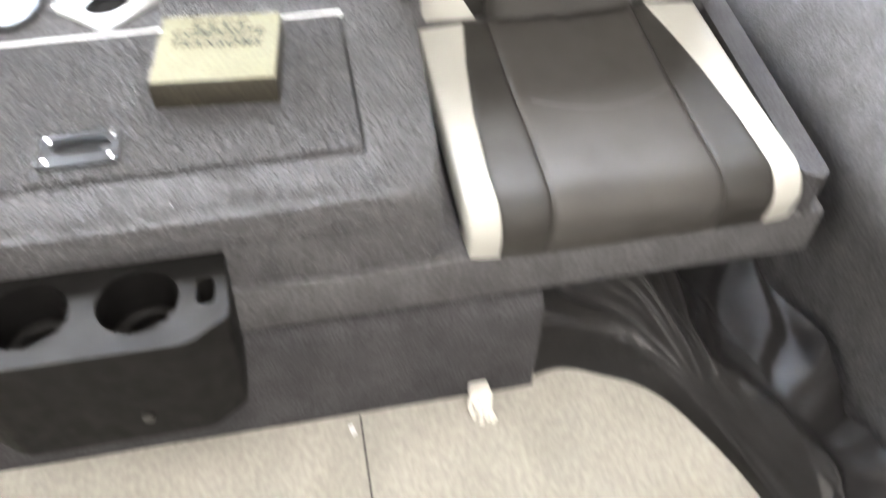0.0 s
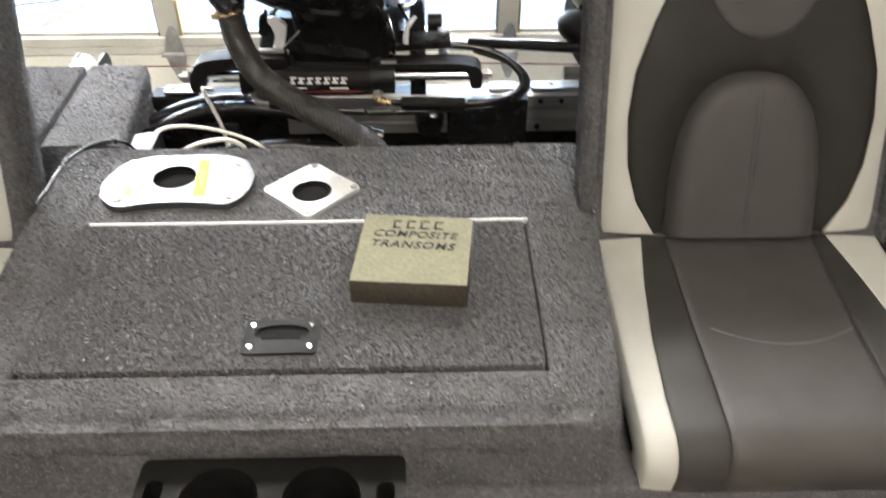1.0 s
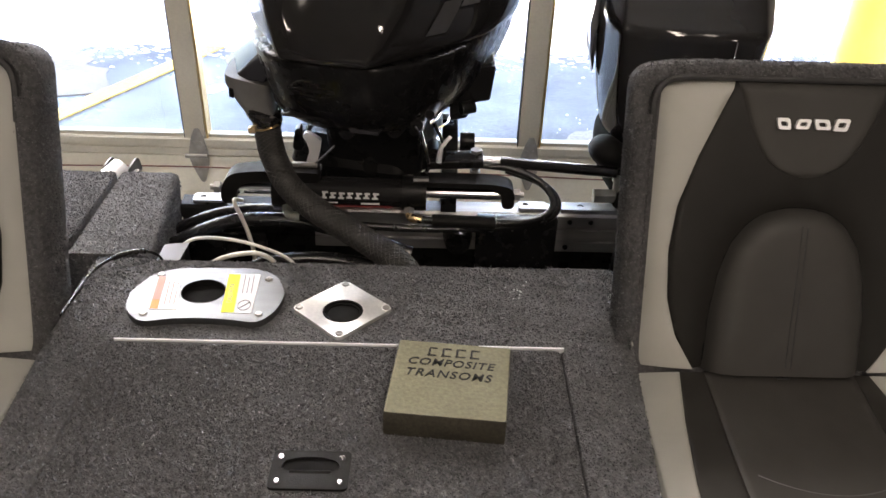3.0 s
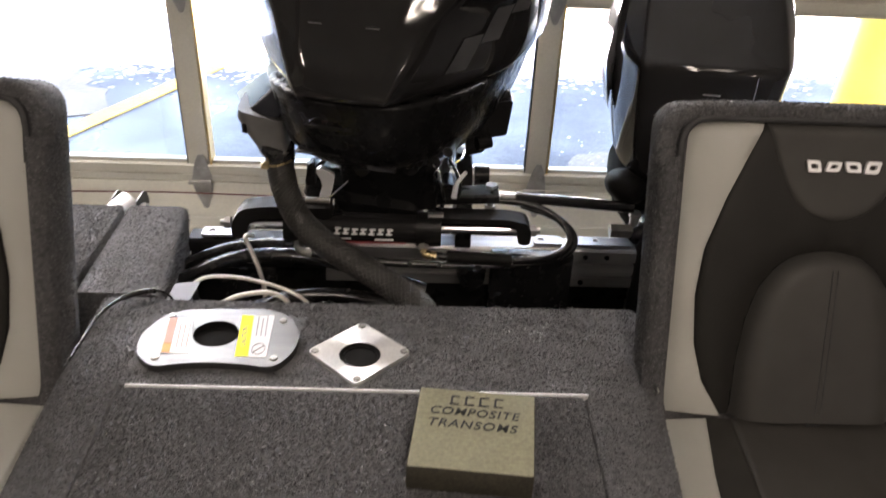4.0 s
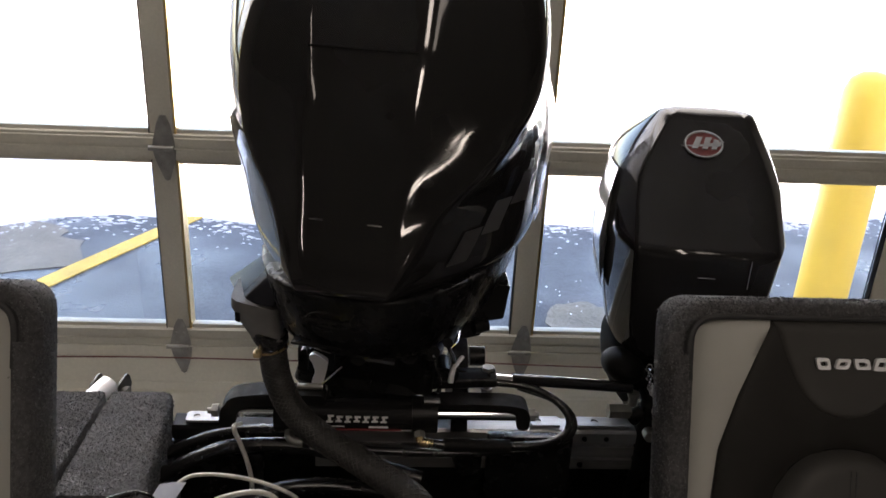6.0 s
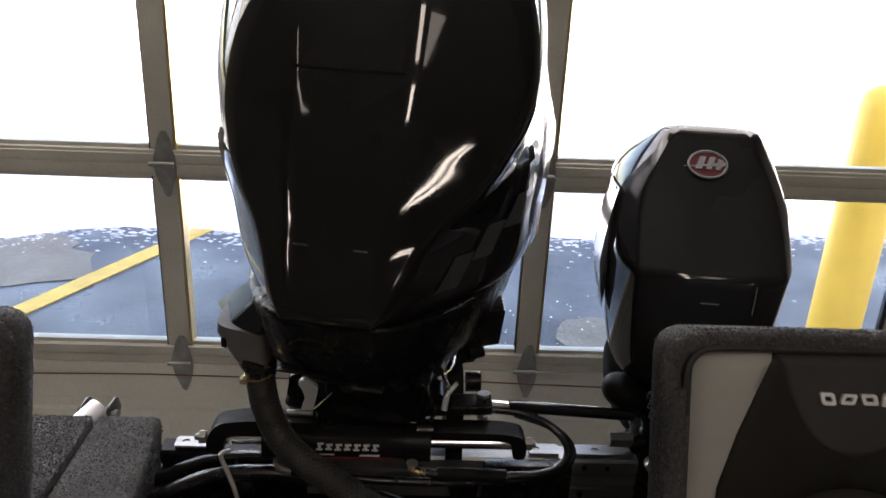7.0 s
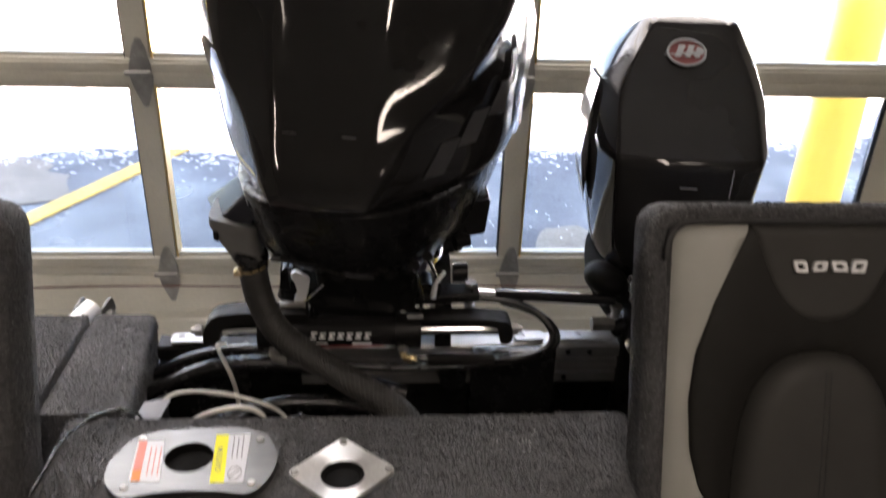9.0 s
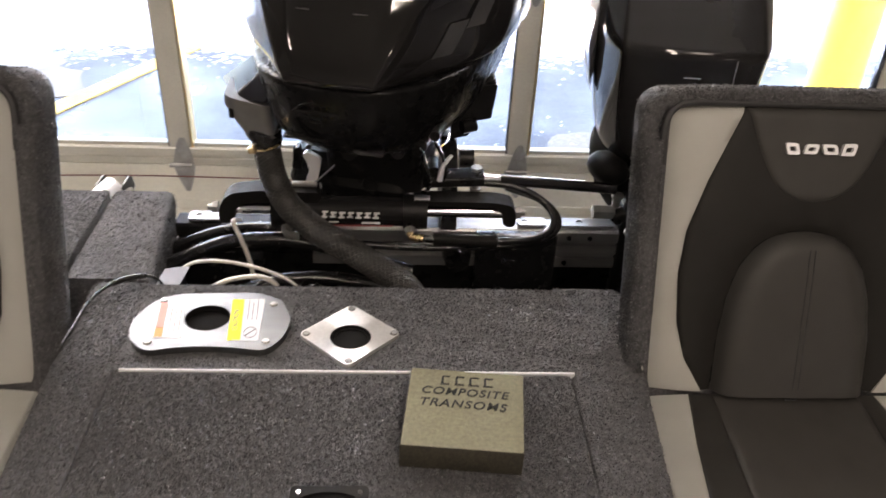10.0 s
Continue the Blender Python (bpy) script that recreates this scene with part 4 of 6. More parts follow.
for k in range(3):
    part("text_line", box(-0.0008, 0.0008, -0.032, 0.03, 0, 0.0003, m=Matrix.Translation((-0.330 + 0.0075 * k, 0.556, PZ + 0.001)) @ Matrix.Rotation(radians(7), 4, "Z")), label_pink, sk, smooth=False)

# diamond-shaped brushed plate
diamond_plate = thing("diamond_plate", "brushed stainless diamond-shaped plate with a round opening", "metal plate", (-0.04, 0.53, P))
DZ = P + 0.007
dia = rounded([(-0.042, 0.455), (0.040, 0.536), (-0.044, 0.610), (-0.125, 0.532)], 0.012, 4)
part("steel_body", plate(dia, P - 0.002, DZ, [circle(-0.041, 0.525, 0.0315, 32, 0.0285)], 0.0085, floor_hole=False), steel_fan, diamond_plate, angle=30)
b = bmesh.new()
for k in range(2):
    tube([(-0.041 + (0.031 - 0.004 * k) * math.cos(a), 0.525 + (0.028 - 0.004 * k) * math.sin(a), DZ - 0.001 - 0.003 * k) for a in [2 * math.pi * i / 24 for i in range(25)]], 0.0022, 6, 2, b)
# black disc and sleeve paint the opening's shade below the liner rings
rod((-0.041, 0.525, P - 0.0005), (-0.041, 0.525, P + 0.0015), 0.031, seg=32, bm=b)
loft([[(x, y, z) for x, y in circle(-0.041, 0.525, 0.0313, 32, 0.0283)] for z in (P + 0.001, DZ + 0.0004)] + [[(x, y, z) for x, y in circle(-0.041, 0.525, 0.0295, 32, 0.0265)] for z in (DZ + 0.0004, P + 0.001)], bm=b, cap=False)
part("rubber_liner", b, void_black, diamond_plate, "black rubber-lined opening")
for x, y in ((-0.112, 0.532), (0.028, 0.536), (-0.043, 0.598), (-0.041, 0.468)):
    b = rod((x, y, DZ - 0.0005), (x, y, DZ + 0.002), 0.0068, 0.005, 14)
    part("screw", b, galv, diamond_plate)

# composite sample block with handwriting
BM = Matrix.Translation((0.1285, 0.330, P + 0.0012)) @ Matrix.Rotation(radians(-5.2), 4, "Z")
sample_block = thing("sample_block", "tan composite board sample with marker handwriting on its top", "sample block", BM.translation)
b = bmesh.new()
skew = [(-0.0835, -0.076), (0.0810, -0.076), (0.0835, 0.0765), (-0.0810, 0.0765)]
rows = [[BM @ Vector((x * s_, y * s_, z)) for x, y in rounded(skew, 0.003, 2)] for z, s_ in ((0.0, 0.99), (0.0015, 1.0), (0.040, 1.0), (0.042, 0.985))]
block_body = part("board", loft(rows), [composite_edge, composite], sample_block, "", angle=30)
# the top takes the tan; sides and underside keep the darker colour
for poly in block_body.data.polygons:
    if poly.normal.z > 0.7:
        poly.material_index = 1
TM = BM @ Matrix.Translation((0, 0, 0.0424))
for k, w in enumerate((0.013, 0.014, 0.015, 0.014)):
    x = -0.030 + 0.0205 * k
    bb = box(x - w / 2, x + w / 2, 0.0445, 0.0475, 0, 0.0003, m=TM)
    box(x - w / 2 + 0.002, x + w / 2, 0.0605, 0.0635, 0, 0.0003, bm=bb, m=TM)
    box(x - w / 2 + 0.001, x - w / 2 + 0.0042, 0.0478, 0.0602, 0, 0.0003, bm=bb, m=TM)
    part("marker_bar", bb, ink, block_body, smooth=False)
lettering("COMPOSITE", 0.0205, ink, TM @ pose(-0.002, 0.0305, 0, rz=-1.0), "handwriting", block_body, "black marker word", 0.0002, 0.22, 1.14, 0.0003)
lettering("TRANSOMS", 0.0210, ink, TM @ pose(-0.004, 0.0065, 0, rz=-1.5), "handwriting", block_body, "black marker word", 0.0002, 0.22, 1.18, 0.0003)

# seat hinge hardware beside the platform, and crumbs on the carpet
seat_hinge = thing("seat_hinge", "bright steel hinge plate between platform and seat", "hinge", (0.415, 0.47, 0.42))
part("leaf", box(0.409, 0.413, 0.452, 0.505, 0.415, 0.458, 0.0015, 1), steel, seat_hinge)
part("knuckle", rod((0.411, 0.452, 0.459), (0.411, 0.505, 0.459), 0.004, seg=10), chrome, seat_hinge)
part("stop_tab", box(0.404, 0.414, 0.335, 0.395, 0.392, 0.425, 0.004, 2), rubber, seat_hinge, "black rubber stop")
b = bmesh.new()
crumb = random.Random(9)
for k in range(30):
    cx, cy = (crumb.gauss(0.245, 0.02), crumb.gauss(0.60, 0.025)) if k < 22 else (crumb.uniform(-0.4, 0.36), crumb.uniform(0.05, 0.65))
    bmesh.ops.create_icosphere(b, subdivisions=1, radius=crumb.uniform(0.0006, 0.0016), matrix=Matrix.Translation((cx, cy, P + 0.0032)))
solid("lint_crumbs", b, label_white, "tiny white crumbs of lint on the carpet", "lint", kind="stuff")

# black cord lying over the rear corner
solid("power_cord", tube([(-0.485, 0.50, P + 0.004), (-0.482, 0.55, P + 0.004), (-0.478, 0.60, P + 0.006), (-0.462, 0.632, P + 0.012), (-0.438, 0.655, P + 0.016), (-0.41, 0.672, P + 0.014), (-0.39, 0.678, P + 0.008), (-0.378, 0.684, P - 0.01), (-0.375, 0.69, P - 0.05)],
                    0.004, 8, 8, radii=lambda t: 0.0048 if 0.45 < t < 0.68 else 0.0025), rubber, "black cord with a moulded in-line plug on the carpet", "cable")

# ---- cup holder below the lip ----
cup_holder = thing("cup_holder", "black moulded double cup holder caddy fixed below the lip", "cup holder", (-0.06, -0.03, 0.222))
outl = rounded([(-0.204, 0.036), (-0.207, -0.062), (-0.163, -0.094), (0.075, -0.094), (0.120, -0.062), (0.117, 0.036)], 0.012, 5)
CUPS = ((-0.104, -0.023), (0.018, -0.024))
cups = [circle(cx, cy, 0.047, 36, 0.046) for cx, cy in CUPS]
slots = [rounded([(x - 0.011, y - 0.020), (x + 0.011, y - 0.020), (x + 0.011, y + 0.020), (x - 0.011, y + 0.020)], 0.010, 5) for x, y in ((-0.183, -0.014), (0.094, -0.022))]
b = plate(outl, 0.222, 0.405, cups + slots, 0.085, lean=0.05)
rim_edges = [e for e in b.edges if len(e.link_faces) == 2 and e.calc_face_angle(0) > 0.9 and min(v.co.z for v in e.verts) > 0.385]
bmesh.ops.bevel(b, geom=rim_edges, offset=0.0065, segments=4, profile=0.5, affect="EDGES")
part("caddy_body", b, plastic_black, cup_holder, angle=40)
for cx, cy in CUPS:
    bb = bmesh.new()
    tube([(cx + 0.037 * math.cos(a), cy + 0.035 * math.sin(a), 0.338) for a in [2 * math.pi * i / 28 for i in range(29)]], 0.009, 8, 2, bb)
    part("cup_ring", bb, plastic_black, cup_holder)
part("drain_plug", rod((0.0, -0.098, 0.272), (0.0, -0.084, 0.272), 0.007, seg=14), steel, cup_holder, "small steel screw head")

# ---- floor clutter ----
clip_bundle = thing("zip_tie_bundle", "small bundle of white plastic cable ends on the floor", "cable ends", (0.44, 0.0, 0.0))
strand_rng = random.Random(3)
for k in range(8):
    dx, ln = -0.014 + 0.004 * k, strand_rng.uniform(0.5, 1.0)
    part("strand", tube([(0.440 + dx * 0.7, 0.020, 0.030 + 0.004 * (k % 2)), (0.440 + dx + strand_rng.uniform(-0.004, 0.004), 0.006, 0.026), (0.441 + dx * 1.2 + strand_rng.uniform(-0.006, 0.006), 0.006 - 0.018 * ln, 0.012), (0.442 + dx * 1.2 + strand_rng.uniform(-0.008, 0.008), 0.0 - 0.034 * ln, 0.005)], strand_rng.uniform(0.0028, 0.0045), 7, 5), white_p, clip_bundle)
part("connector", box(0.424, 0.456, 0.002, 0.024, 0.018, 0.042, 0.005, 2), white_p, clip_bundle)
solid("paper_scrap", box(-0.004, 0.004, -0.009, 0.009, 0, 0.001, m=pose(0.236, -0.003, 0.0006, rz=15)), label_white, "tiny white scrap on the floor", "scrap", smooth=False)

# crumpled black tarpaulin under the outboard seat
b = bmesh.new()
NU, NV = 150, 120
g = []


def pleat(q):
    """A broad fold with a steep back that repeats once a unit."""
    f = q % 1.0
    f = f / 0.72 if f < 0.72 else (1 - f) / 0.28
    return f * f * (3 - 2 * f) * 0.6 + f * 0.4


for j in range(NV + 1):
    v = j / NV
    row = []
    for i in range(NU + 1):
        u = i / NU
        # a slack bag that falls from the dark space onto the floor and spills along the boat's side
        cx = 0.520 + 0.445 * u + 0.02 * v
        y = 0.34 - (0.30 + 0.07 * u + min(0.47, 1.5 * u ** 4)) * v
        drop = min(1.0, max(0.0, (u - 0.36) / 0.34))
        hump = (0.215 - 0.10 * u) * (1 - 0.78 * drop * drop * (3 - 2 * drop)) * (1 - v) ** 0.75 * (0.6 + 0.4 * math.sin(math.pi * min(1, u * 0.9 + 0.2)))
        # folds run together at a gathered place on the floor's edge
        fan, reach = math.atan2(v - 0.86, u - 0.56), math.hypot(v - 0.86, u - 0.56)
        bend = 0.34 * noise.noise((u * 2.1, v * 2.1, 1.5)) + 0.14 * math.sin(4.0 * reach)
        grow = min(1.0, reach / 0.60) ** 1.4
        fold = grow * (0.050 * pleat(2.0 * (fan + bend) + 0.35) + 0.015 * pleat(6.1 * (fan + 0.7 * bend) + 0.5 * noise.noise((u * 3, v * 3, 5))))
        # the slack end curls round on itself near the side
        du, dv = u - 0.80, v - 0.74
        curl = math.hypot(du, dv)
        near = max(0.0, 1 - curl / 0.30)
        fold = fold * (1 - near) + near * (0.022 * pleat(1.0 * math.atan2(dv, du) / math.pi + 3.2 * curl) + 0.03)
        fold *= min(1.0, 3.5 * (1 - v) + 0.06) * min(1.0, 0.25 + 5 * v)
        fold += 0.012 * noise.noise((u * 5, v * 4, 4)) + 0.0025 * noise.noise((u * 15, v * 13, 7))
        z = 0.010 + hump + 0.030 * (1 - (2 * v - 1) ** 2) + fold
        z = max(0.003 + 0.003 * (1 - v), z * (1 if v < 0.90 else math.sqrt((1 - v) / 0.10)))
        row.append(b.verts.new((cx + 0.016 * noise.noise((u * 5, v * 5, 2)), y + 0.022 * noise.noise((u * 4, v * 4, 8)), z)))
    g.append(row)
for j in range(NV):
    for i in range(NU):
        b.faces.new((g[j][i], g[j][i + 1], g[j + 1][i + 1], g[j + 1][i]))
bmesh.ops.solidify(b, geom=list(b.faces), thickness=0.0015)
solid("tarpaulin", b, tarp, "crumpled black tarpaulin stuffed under the seat and spilling out", "tarpaulin", angle=180)
solid("white_strap", tube([(0.985, -0.225, 0.006), (0.975, -0.27, 0.008), (0.99, -0.33, 0.006)], 0.011, 8, 6), white_p, "pale strap end on the floor", "strap")

# ---- aft decks, well and transom ----
def bare(x, y, z):
    """Where the platform carries plates and the hatch joint instead of open carpet."""
    ex, ey = np.minimum(abs(x - HX0), abs(x - HX1)), np.minimum(abs(y - HY0), abs(y - HY1))
    inx, iny = (x > HX0 - 0.01) & (x < HX1 + 0.01), (y > HY0 - 0.01) & (y < HY1 + 0.01)
    joint = ((ex < 0.003) & iny) | ((ey < 0.004) & inx) | ((abs(y - HY1 + 0.005) < 0.007) & inx)
    return joint | ((x > -0.25) & (x < 0.135) & (z < 0.406) & (y < 0.06)) | ((abs(x + 0.05) < 0.053) & (abs(y - 0.1945) < 0.034)) | ((abs(x + 0.267) < 0.125) & (abs(y - 0.555) < 0.07)) | (abs(x + 0.042) + abs(y - 0.532) < 0.085)


pile(shell, 120000, platform, 0.0032, 0.0016, seed=1, skip=bare, keep=lambda c: (c[:, 2] > 0.30) & ~((abs(c[:, 0] + 0.044) < 0.345) & (c[:, 1] > 0.136) & (c[:, 1] < 0.45) & (c[:, 2] < 0.448)))
pile(lip, 34000, platform, 0.0024, 0.0016, seed=5, keep=lambda c: c[:, 1] < 0.082)
pile(lid, 72000, platform, 0.0032, 0.0016, seed=2, skip=bare, keep=lambda c: c[:, 2] > 0.44)
aft_deck = thing("aft_deck", "grey carpeted corner deck beside the motor well", "boat deck", (-0.6, 0.83, 0.1))
rows = [[(x, y, z) for x, z in rounded([(-0.548, 0.10), (-0.548, P + 0.002), (xr, P + 0.002), (xr - 0.03, 0.10)], 0.02, 4)] for y, xr in ((0.680, -0.395), (0.985, -0.425))]
inner = part("inner_board", loft(rows), carpet, aft_deck, angle=50)
pile(inner, 24000, aft_deck, 0.0028, 0.0017, seed=3, keep=lambda c: c[:, 2] > 0.2)
outer = part("outer_board", box(-1.08, -0.553, 0.680, 0.985, 0.10, P + 0.003, 0.006, 2), carpet, aft_deck)
pile(outer, 24000, aft_deck, 0.0028, 0.0017, seed=4, keep=lambda c: c[:, 2] > 0.4)
right_deck = thing("aft_deck", "grey carpeted corner deck beside the motor well", "boat deck", (0.8, 0.83, 0.1))
part("inner_board", box(0.555, 1.0, 0.70, 0.985, 0.10, 0.40, 0.012, 3), carpet, right_deck)

structure("motor_well", box(-0.46, 0.56, 0.672, 1.0, 0.06, 0.10), rubber, "dark floor of the motor well", "boat well", smooth=False)
structure("well_front", box(-0.46, 0.56, 0.644, 0.668, 0.06, 0.43), rubber, "dark bulkhead under the platform's rear edge", "boat well", smooth=False)
transom = thing("transom", "raw aluminium transom with extruded ribs", "boat transom", (0.05, 0.99, 0.0))
rows = []
prof = [(0.985, 0.286), (0.985, 0.288), (0.972, 0.290), (0.972, 0.313), (0.978, 0.315), (0.978, 0.322), (0.972, 0.324), (0.972, 0.345), (0.978, 0.347), (0.978, 0.353), (0.970, 0.355), (0.970, 0.378), (0.974, 0.384), (1.012, 0.386), (1.016, 0.38), (1.016, 0.286)]
b = loft([[(x, y, z) for y, z in prof] for x in (-0.15, 0.56)])
part("plate", b, alu, transom, smooth=False)
# the shade at the transom's left and foot is put in as black
part("plate", loft([[(x, y, z) for y, z in prof] for x in (-0.43, -0.15)]), satin_black, transom, "left end of the transom plate, black for the shade there", smooth=False)
part("lower_board", box(-0.43, 0.56, 0.99, 1.015, 0.06, 0.2855), satin_black, transom, "lower transom board, black for the shade below the ribs", smooth=False)
part("outer_skin", box(-1.15, 1.12, 1.0175, 1.05, -0.5, 0.30, 0.004, 1), hull_m, transom)
part("mount_block", box(0.195, 0.366, 0.945, 0.9695, 0.10, 0.385, 0.004, 2), rubber, transom, "black rubber-faced mounting block")
part("mount_block", box(-0.42, -0.25, 0.950, 0.9695, 0.10, 0.33, 0.004, 2), rubber, transom, "black rubber-faced mounting block")
for x, z in ((0.157, 0.325),):
    b = rod((x, 0.970, z), (x, 0.935, z), 0.032, 0.026, 24)
    rod((x, 0.936, z), (x, 0.926, z), 0.010, seg=6, bm=b)
    part("drain_knob", b, rubber, transom, "black rubber drain knob")
for x, z in ((0.395, 0.366), (0.392, 0.302), (0.30, 0.366), (0.44, 0.366)):
    part("rivet", rod((x, 0.971, z), (x, 0.966, z), 0.006, 0.004, 12), satin_black, transom)
for xa, xb in ((-0.405, -0.335), (0.285, 0.345), (0.375, 0.49)):
    b = plate(rounded([(xa, 0.978), (xb, 0.978), (xb, 1.010), (xa, 1.010)], 0.006, 3), 0.3875, 0.3925, [circle((xa + xb) / 2 - 0.015, 0.994, 0.007, 12)], 0.003)
    part("top_strip", b, alu, transom, "bright aluminium top strip", smooth=False)

# polished tube end on the corner deck
tow_tube = thing("grab_tube", "polished aluminium tube end in a clamp bracket", "grab rail", (-0.565, 1.04, 0.43))
b = rod((-0.602, 0.975, 0.410), (-0.567, 1.045, 0.427), 0.024, seg=24)
part("tube", b, badge_chrome, tow_tube)
for k in (0, 1):
    m = pose(-0.543 - 0.054 * k, 1.050, 0.432, 16, 0, -14)
    b = loft([[m @ Vector((x, y, z)) for y, z in rounded([(-0.022, -0.03), (0.022, -0.03), (0.022, 0.008), (-0.022, 0.008)], 0.012, 4)] for x in (-0.002, 0.002)])
    part("clamp_cheek", b, steel, tow_tube)
b = rod((-0.605, 1.057, 0.418), (-0.531, 1.041, 0.418), 0.005, seg=10)
rod((-0.537, 1.042, 0.418), (-0.529, 1.0405, 0.418), 0.010, seg=6, bm=b)
part("clamp_bolt", b, galv, tow_tube)

# cables and hoses in the well
CB = [("cable", white_p, "cream cable arching through the well", 0.0032, [(-0.375, 0.70, 0.42), (-0.343, 0.72, 0.453), (-0.303, 0.72, 0.465), (-0.245, 0.72, 0.459), (-0.187, 0.72, 0.439), (-0.15, 0.715, 0.415), (-0.13, 0.70, 0.37)]),
      ("cable", white_p, "cream cable arching through the well", 0.0042, [(-0.33, 0.685, 0.40), (-0.289, 0.69, 0.433), (-0.252, 0.69, 0.449), (-0.21, 0.69, 0.454), (-0.182, 0.69, 0.437), (-0.172, 0.69, 0.40)]),
      ("cable", white_p, "cream cable hanging down the transom", 0.0042, [(-0.28, 0.90, 0.44), (-0.281, 0.85, 0.47), (-0.279, 0.848, 0.455), (-0.273, 0.85, 0.435), (-0.261, 0.85, 0.39), (-0.255, 0.85, 0.345), (-0.26, 0.86, 0.28)]),
      ("hose", rubber, "black hose lying across the well", 0.014, [(-0.43, 0.84, 0.36), (-0.35, 0.86, 0.395), (-0.28, 0.87, 0.412), (-0.17, 0.875, 0.41), (-0.06, 0.87, 0.385), (0.06, 0.86, 0.35)]),
      ("hose", rubber, "black hose lying across the well", 0.012, [(-0.43, 0.92, 0.355), (-0.34, 0.94, 0.385), (-0.24, 0.945, 0.395), (-0.14, 0.94, 0.38)]),
      ("hose", rubber, "black hose lying across the well", 0.016, [(-0.42, 0.75, 0.27), (-0.30, 0.80, 0.32), (-0.16, 0.86, 0.33), (0.02, 0.86, 0.30), (0.2, 0.80, 0.22)]),
      ("hose", rubber, "black hose lying across the well", 0.011, [(-0.36, 0.70, 0.30), (-0.24, 0.74, 0.36), (-0.14, 0.75, 0.34), (-0.05, 0.72, 0.28)]),
      ("cable", rubber, "thin black cable in the well", 0.004, [(-0.25, 0.70, 0.40), (-0.20, 0.72, 0.425), (-0.14, 0.73, 0.40), (-0.12, 0.71, 0.42), (-0.09, 0.70, 0.41), (-0.08, 0.69, 0.38)])]
for nm, mt, lb, r, pts in CB:
    solid(nm, tube(pts, r, 10, 8), mt, lb, nm, group="well cables and hoses")
b = bmesh.new()
gr = [[(-0.402 + 0.043 * u + 0.030 * v, 0.690 + 0.004 * v + 0.003 * math.sin(3 * u), 0.415 + 0.050 * v + 0.004 * u) for u in (0, 0.5, 1)] for v in (0, 0.5, 1)]
vv = [[b.verts.new(p) for p in r] for r in gr]
for j in range(2):
    for i in range(2):
        b.faces.new((vv[j][i], vv[j][i + 1], vv[j + 1][i + 1], vv[j + 1][i]))
bmesh.ops.solidify(b, geom=list(b.faces), thickness=0.0008)
solid("cable_tag", b, label_white, "blank white paper tag on the cream cable", "tag")


# ---- the main outboard ----
MOTOR = Matrix.Translation((-0.035, 1.10, 0.0)) @ Matrix.Rotation(radians(-13), 4, "Z")


DRIFT = [(0.45, 0.025), (0.70, 0.040), (0.80, 0.040), (0.90, 0.026), (0.97, 0.014), (1.02, 0.003), (1.07, -0.004), (1.15, -0.006), (1.5, -0.006)]


def cage(sections, ratio, m, creases=(), drift=None):
    """A closed cage of rings for a cowl. sections: (z, half width, front, rear, lean); ratio: (x share of the half width, y share of the depth)."""
    bm = bmesh.new()
    lay = bm.edges.layers.float.new("crease_edge")
    rows = []
    for z, w, yf, yr in sections:
        half = [(w * a, yf + (yr - yf) * c) for a, c in ratio]
        ring = half + [(-x, y) for x, y in half[::-1] if abs(x) > 1e-6]
        rows.append([bm.verts.new(m @ Vector((x + (blend(drift, z) if drift else 0.0), y, z))) for x, y in ring])
    n = len(rows[0])
    for a, c in zip(rows, rows[1:]):
        for i in range(n):
            bm.faces.new((a[i], a[(i + 1) % n], c[(i + 1) % n], c[i]))
    for row, f in ((rows[0], -1), (rows[-1], 1)):
        bm.faces.new(row[::f])
    for i, j0, j1, w in creases:
        for j in range(j0, j1):
            for k in {i, n - i} - {n}:
                e = bm.edges.get((rows[j][k % n], rows[j + 1][k % n]))
                if e:
                    e[lay] = w
    return bm, rows, lay


cap_black = material("black_cap_plastic", (0.010, 0.010, 0.012), 0.22, spec=0.05, var=0.15, scale=8, rough_var=0.03)
decal_grey = material("grey_cowl_decal", (0.10, 0.10, 0.105), 0.3, coat=0.5, var=0.1, scale=30)
braid_grey = material("worn_braid", (0.032, 0.030, 0.027), 0.45, var=0.4, scale=40)
grommet_grey = material("matt_boot_rubber", (0.11, 0.108, 0.106), 0.45, var=0.2, scale=25, bump=0.3, bump_scale=300, dist=0.001)
outboard = thing("outboard_motor", "large gloss-black outboard motor with silver side panels on the transom", "outboard motor", (0.0, 1.10, 0.40))
# y runs aft from the motor's axis
RATIO = [(0, 0.0), (0.28, 0.0), (0.60, 0.060), (0.87, 0.22), (1.0, 0.46), (0.97, 0.74), (0.74, 0.93), (0, 1.0)]
COWL = [(0.785, 0.225, -0.345, 0.46), (0.792, 0.254, -0.374, 0.49), (0.803, 0.261, -0.380, 0.50), (0.83, 0.270, -0.374, 0.505), (0.865, 0.277, -0.360, 0.517), (0.90, 0.285, -0.345, 0.53), (0.935, 0.296, -0.332, 0.536), (0.97, 0.301, -0.319, 0.542),
        (1.02, 0.301, -0.300, 0.55), (1.07, 0.297, -0.283, 0.55), (1.15, 0.294, -0.255, 0.55), (1.28, 0.275, -0.20, 0.53), (1.38, 0.235, -0.13, 0.49), (1.43, 0.16, -0.05, 0.42)]
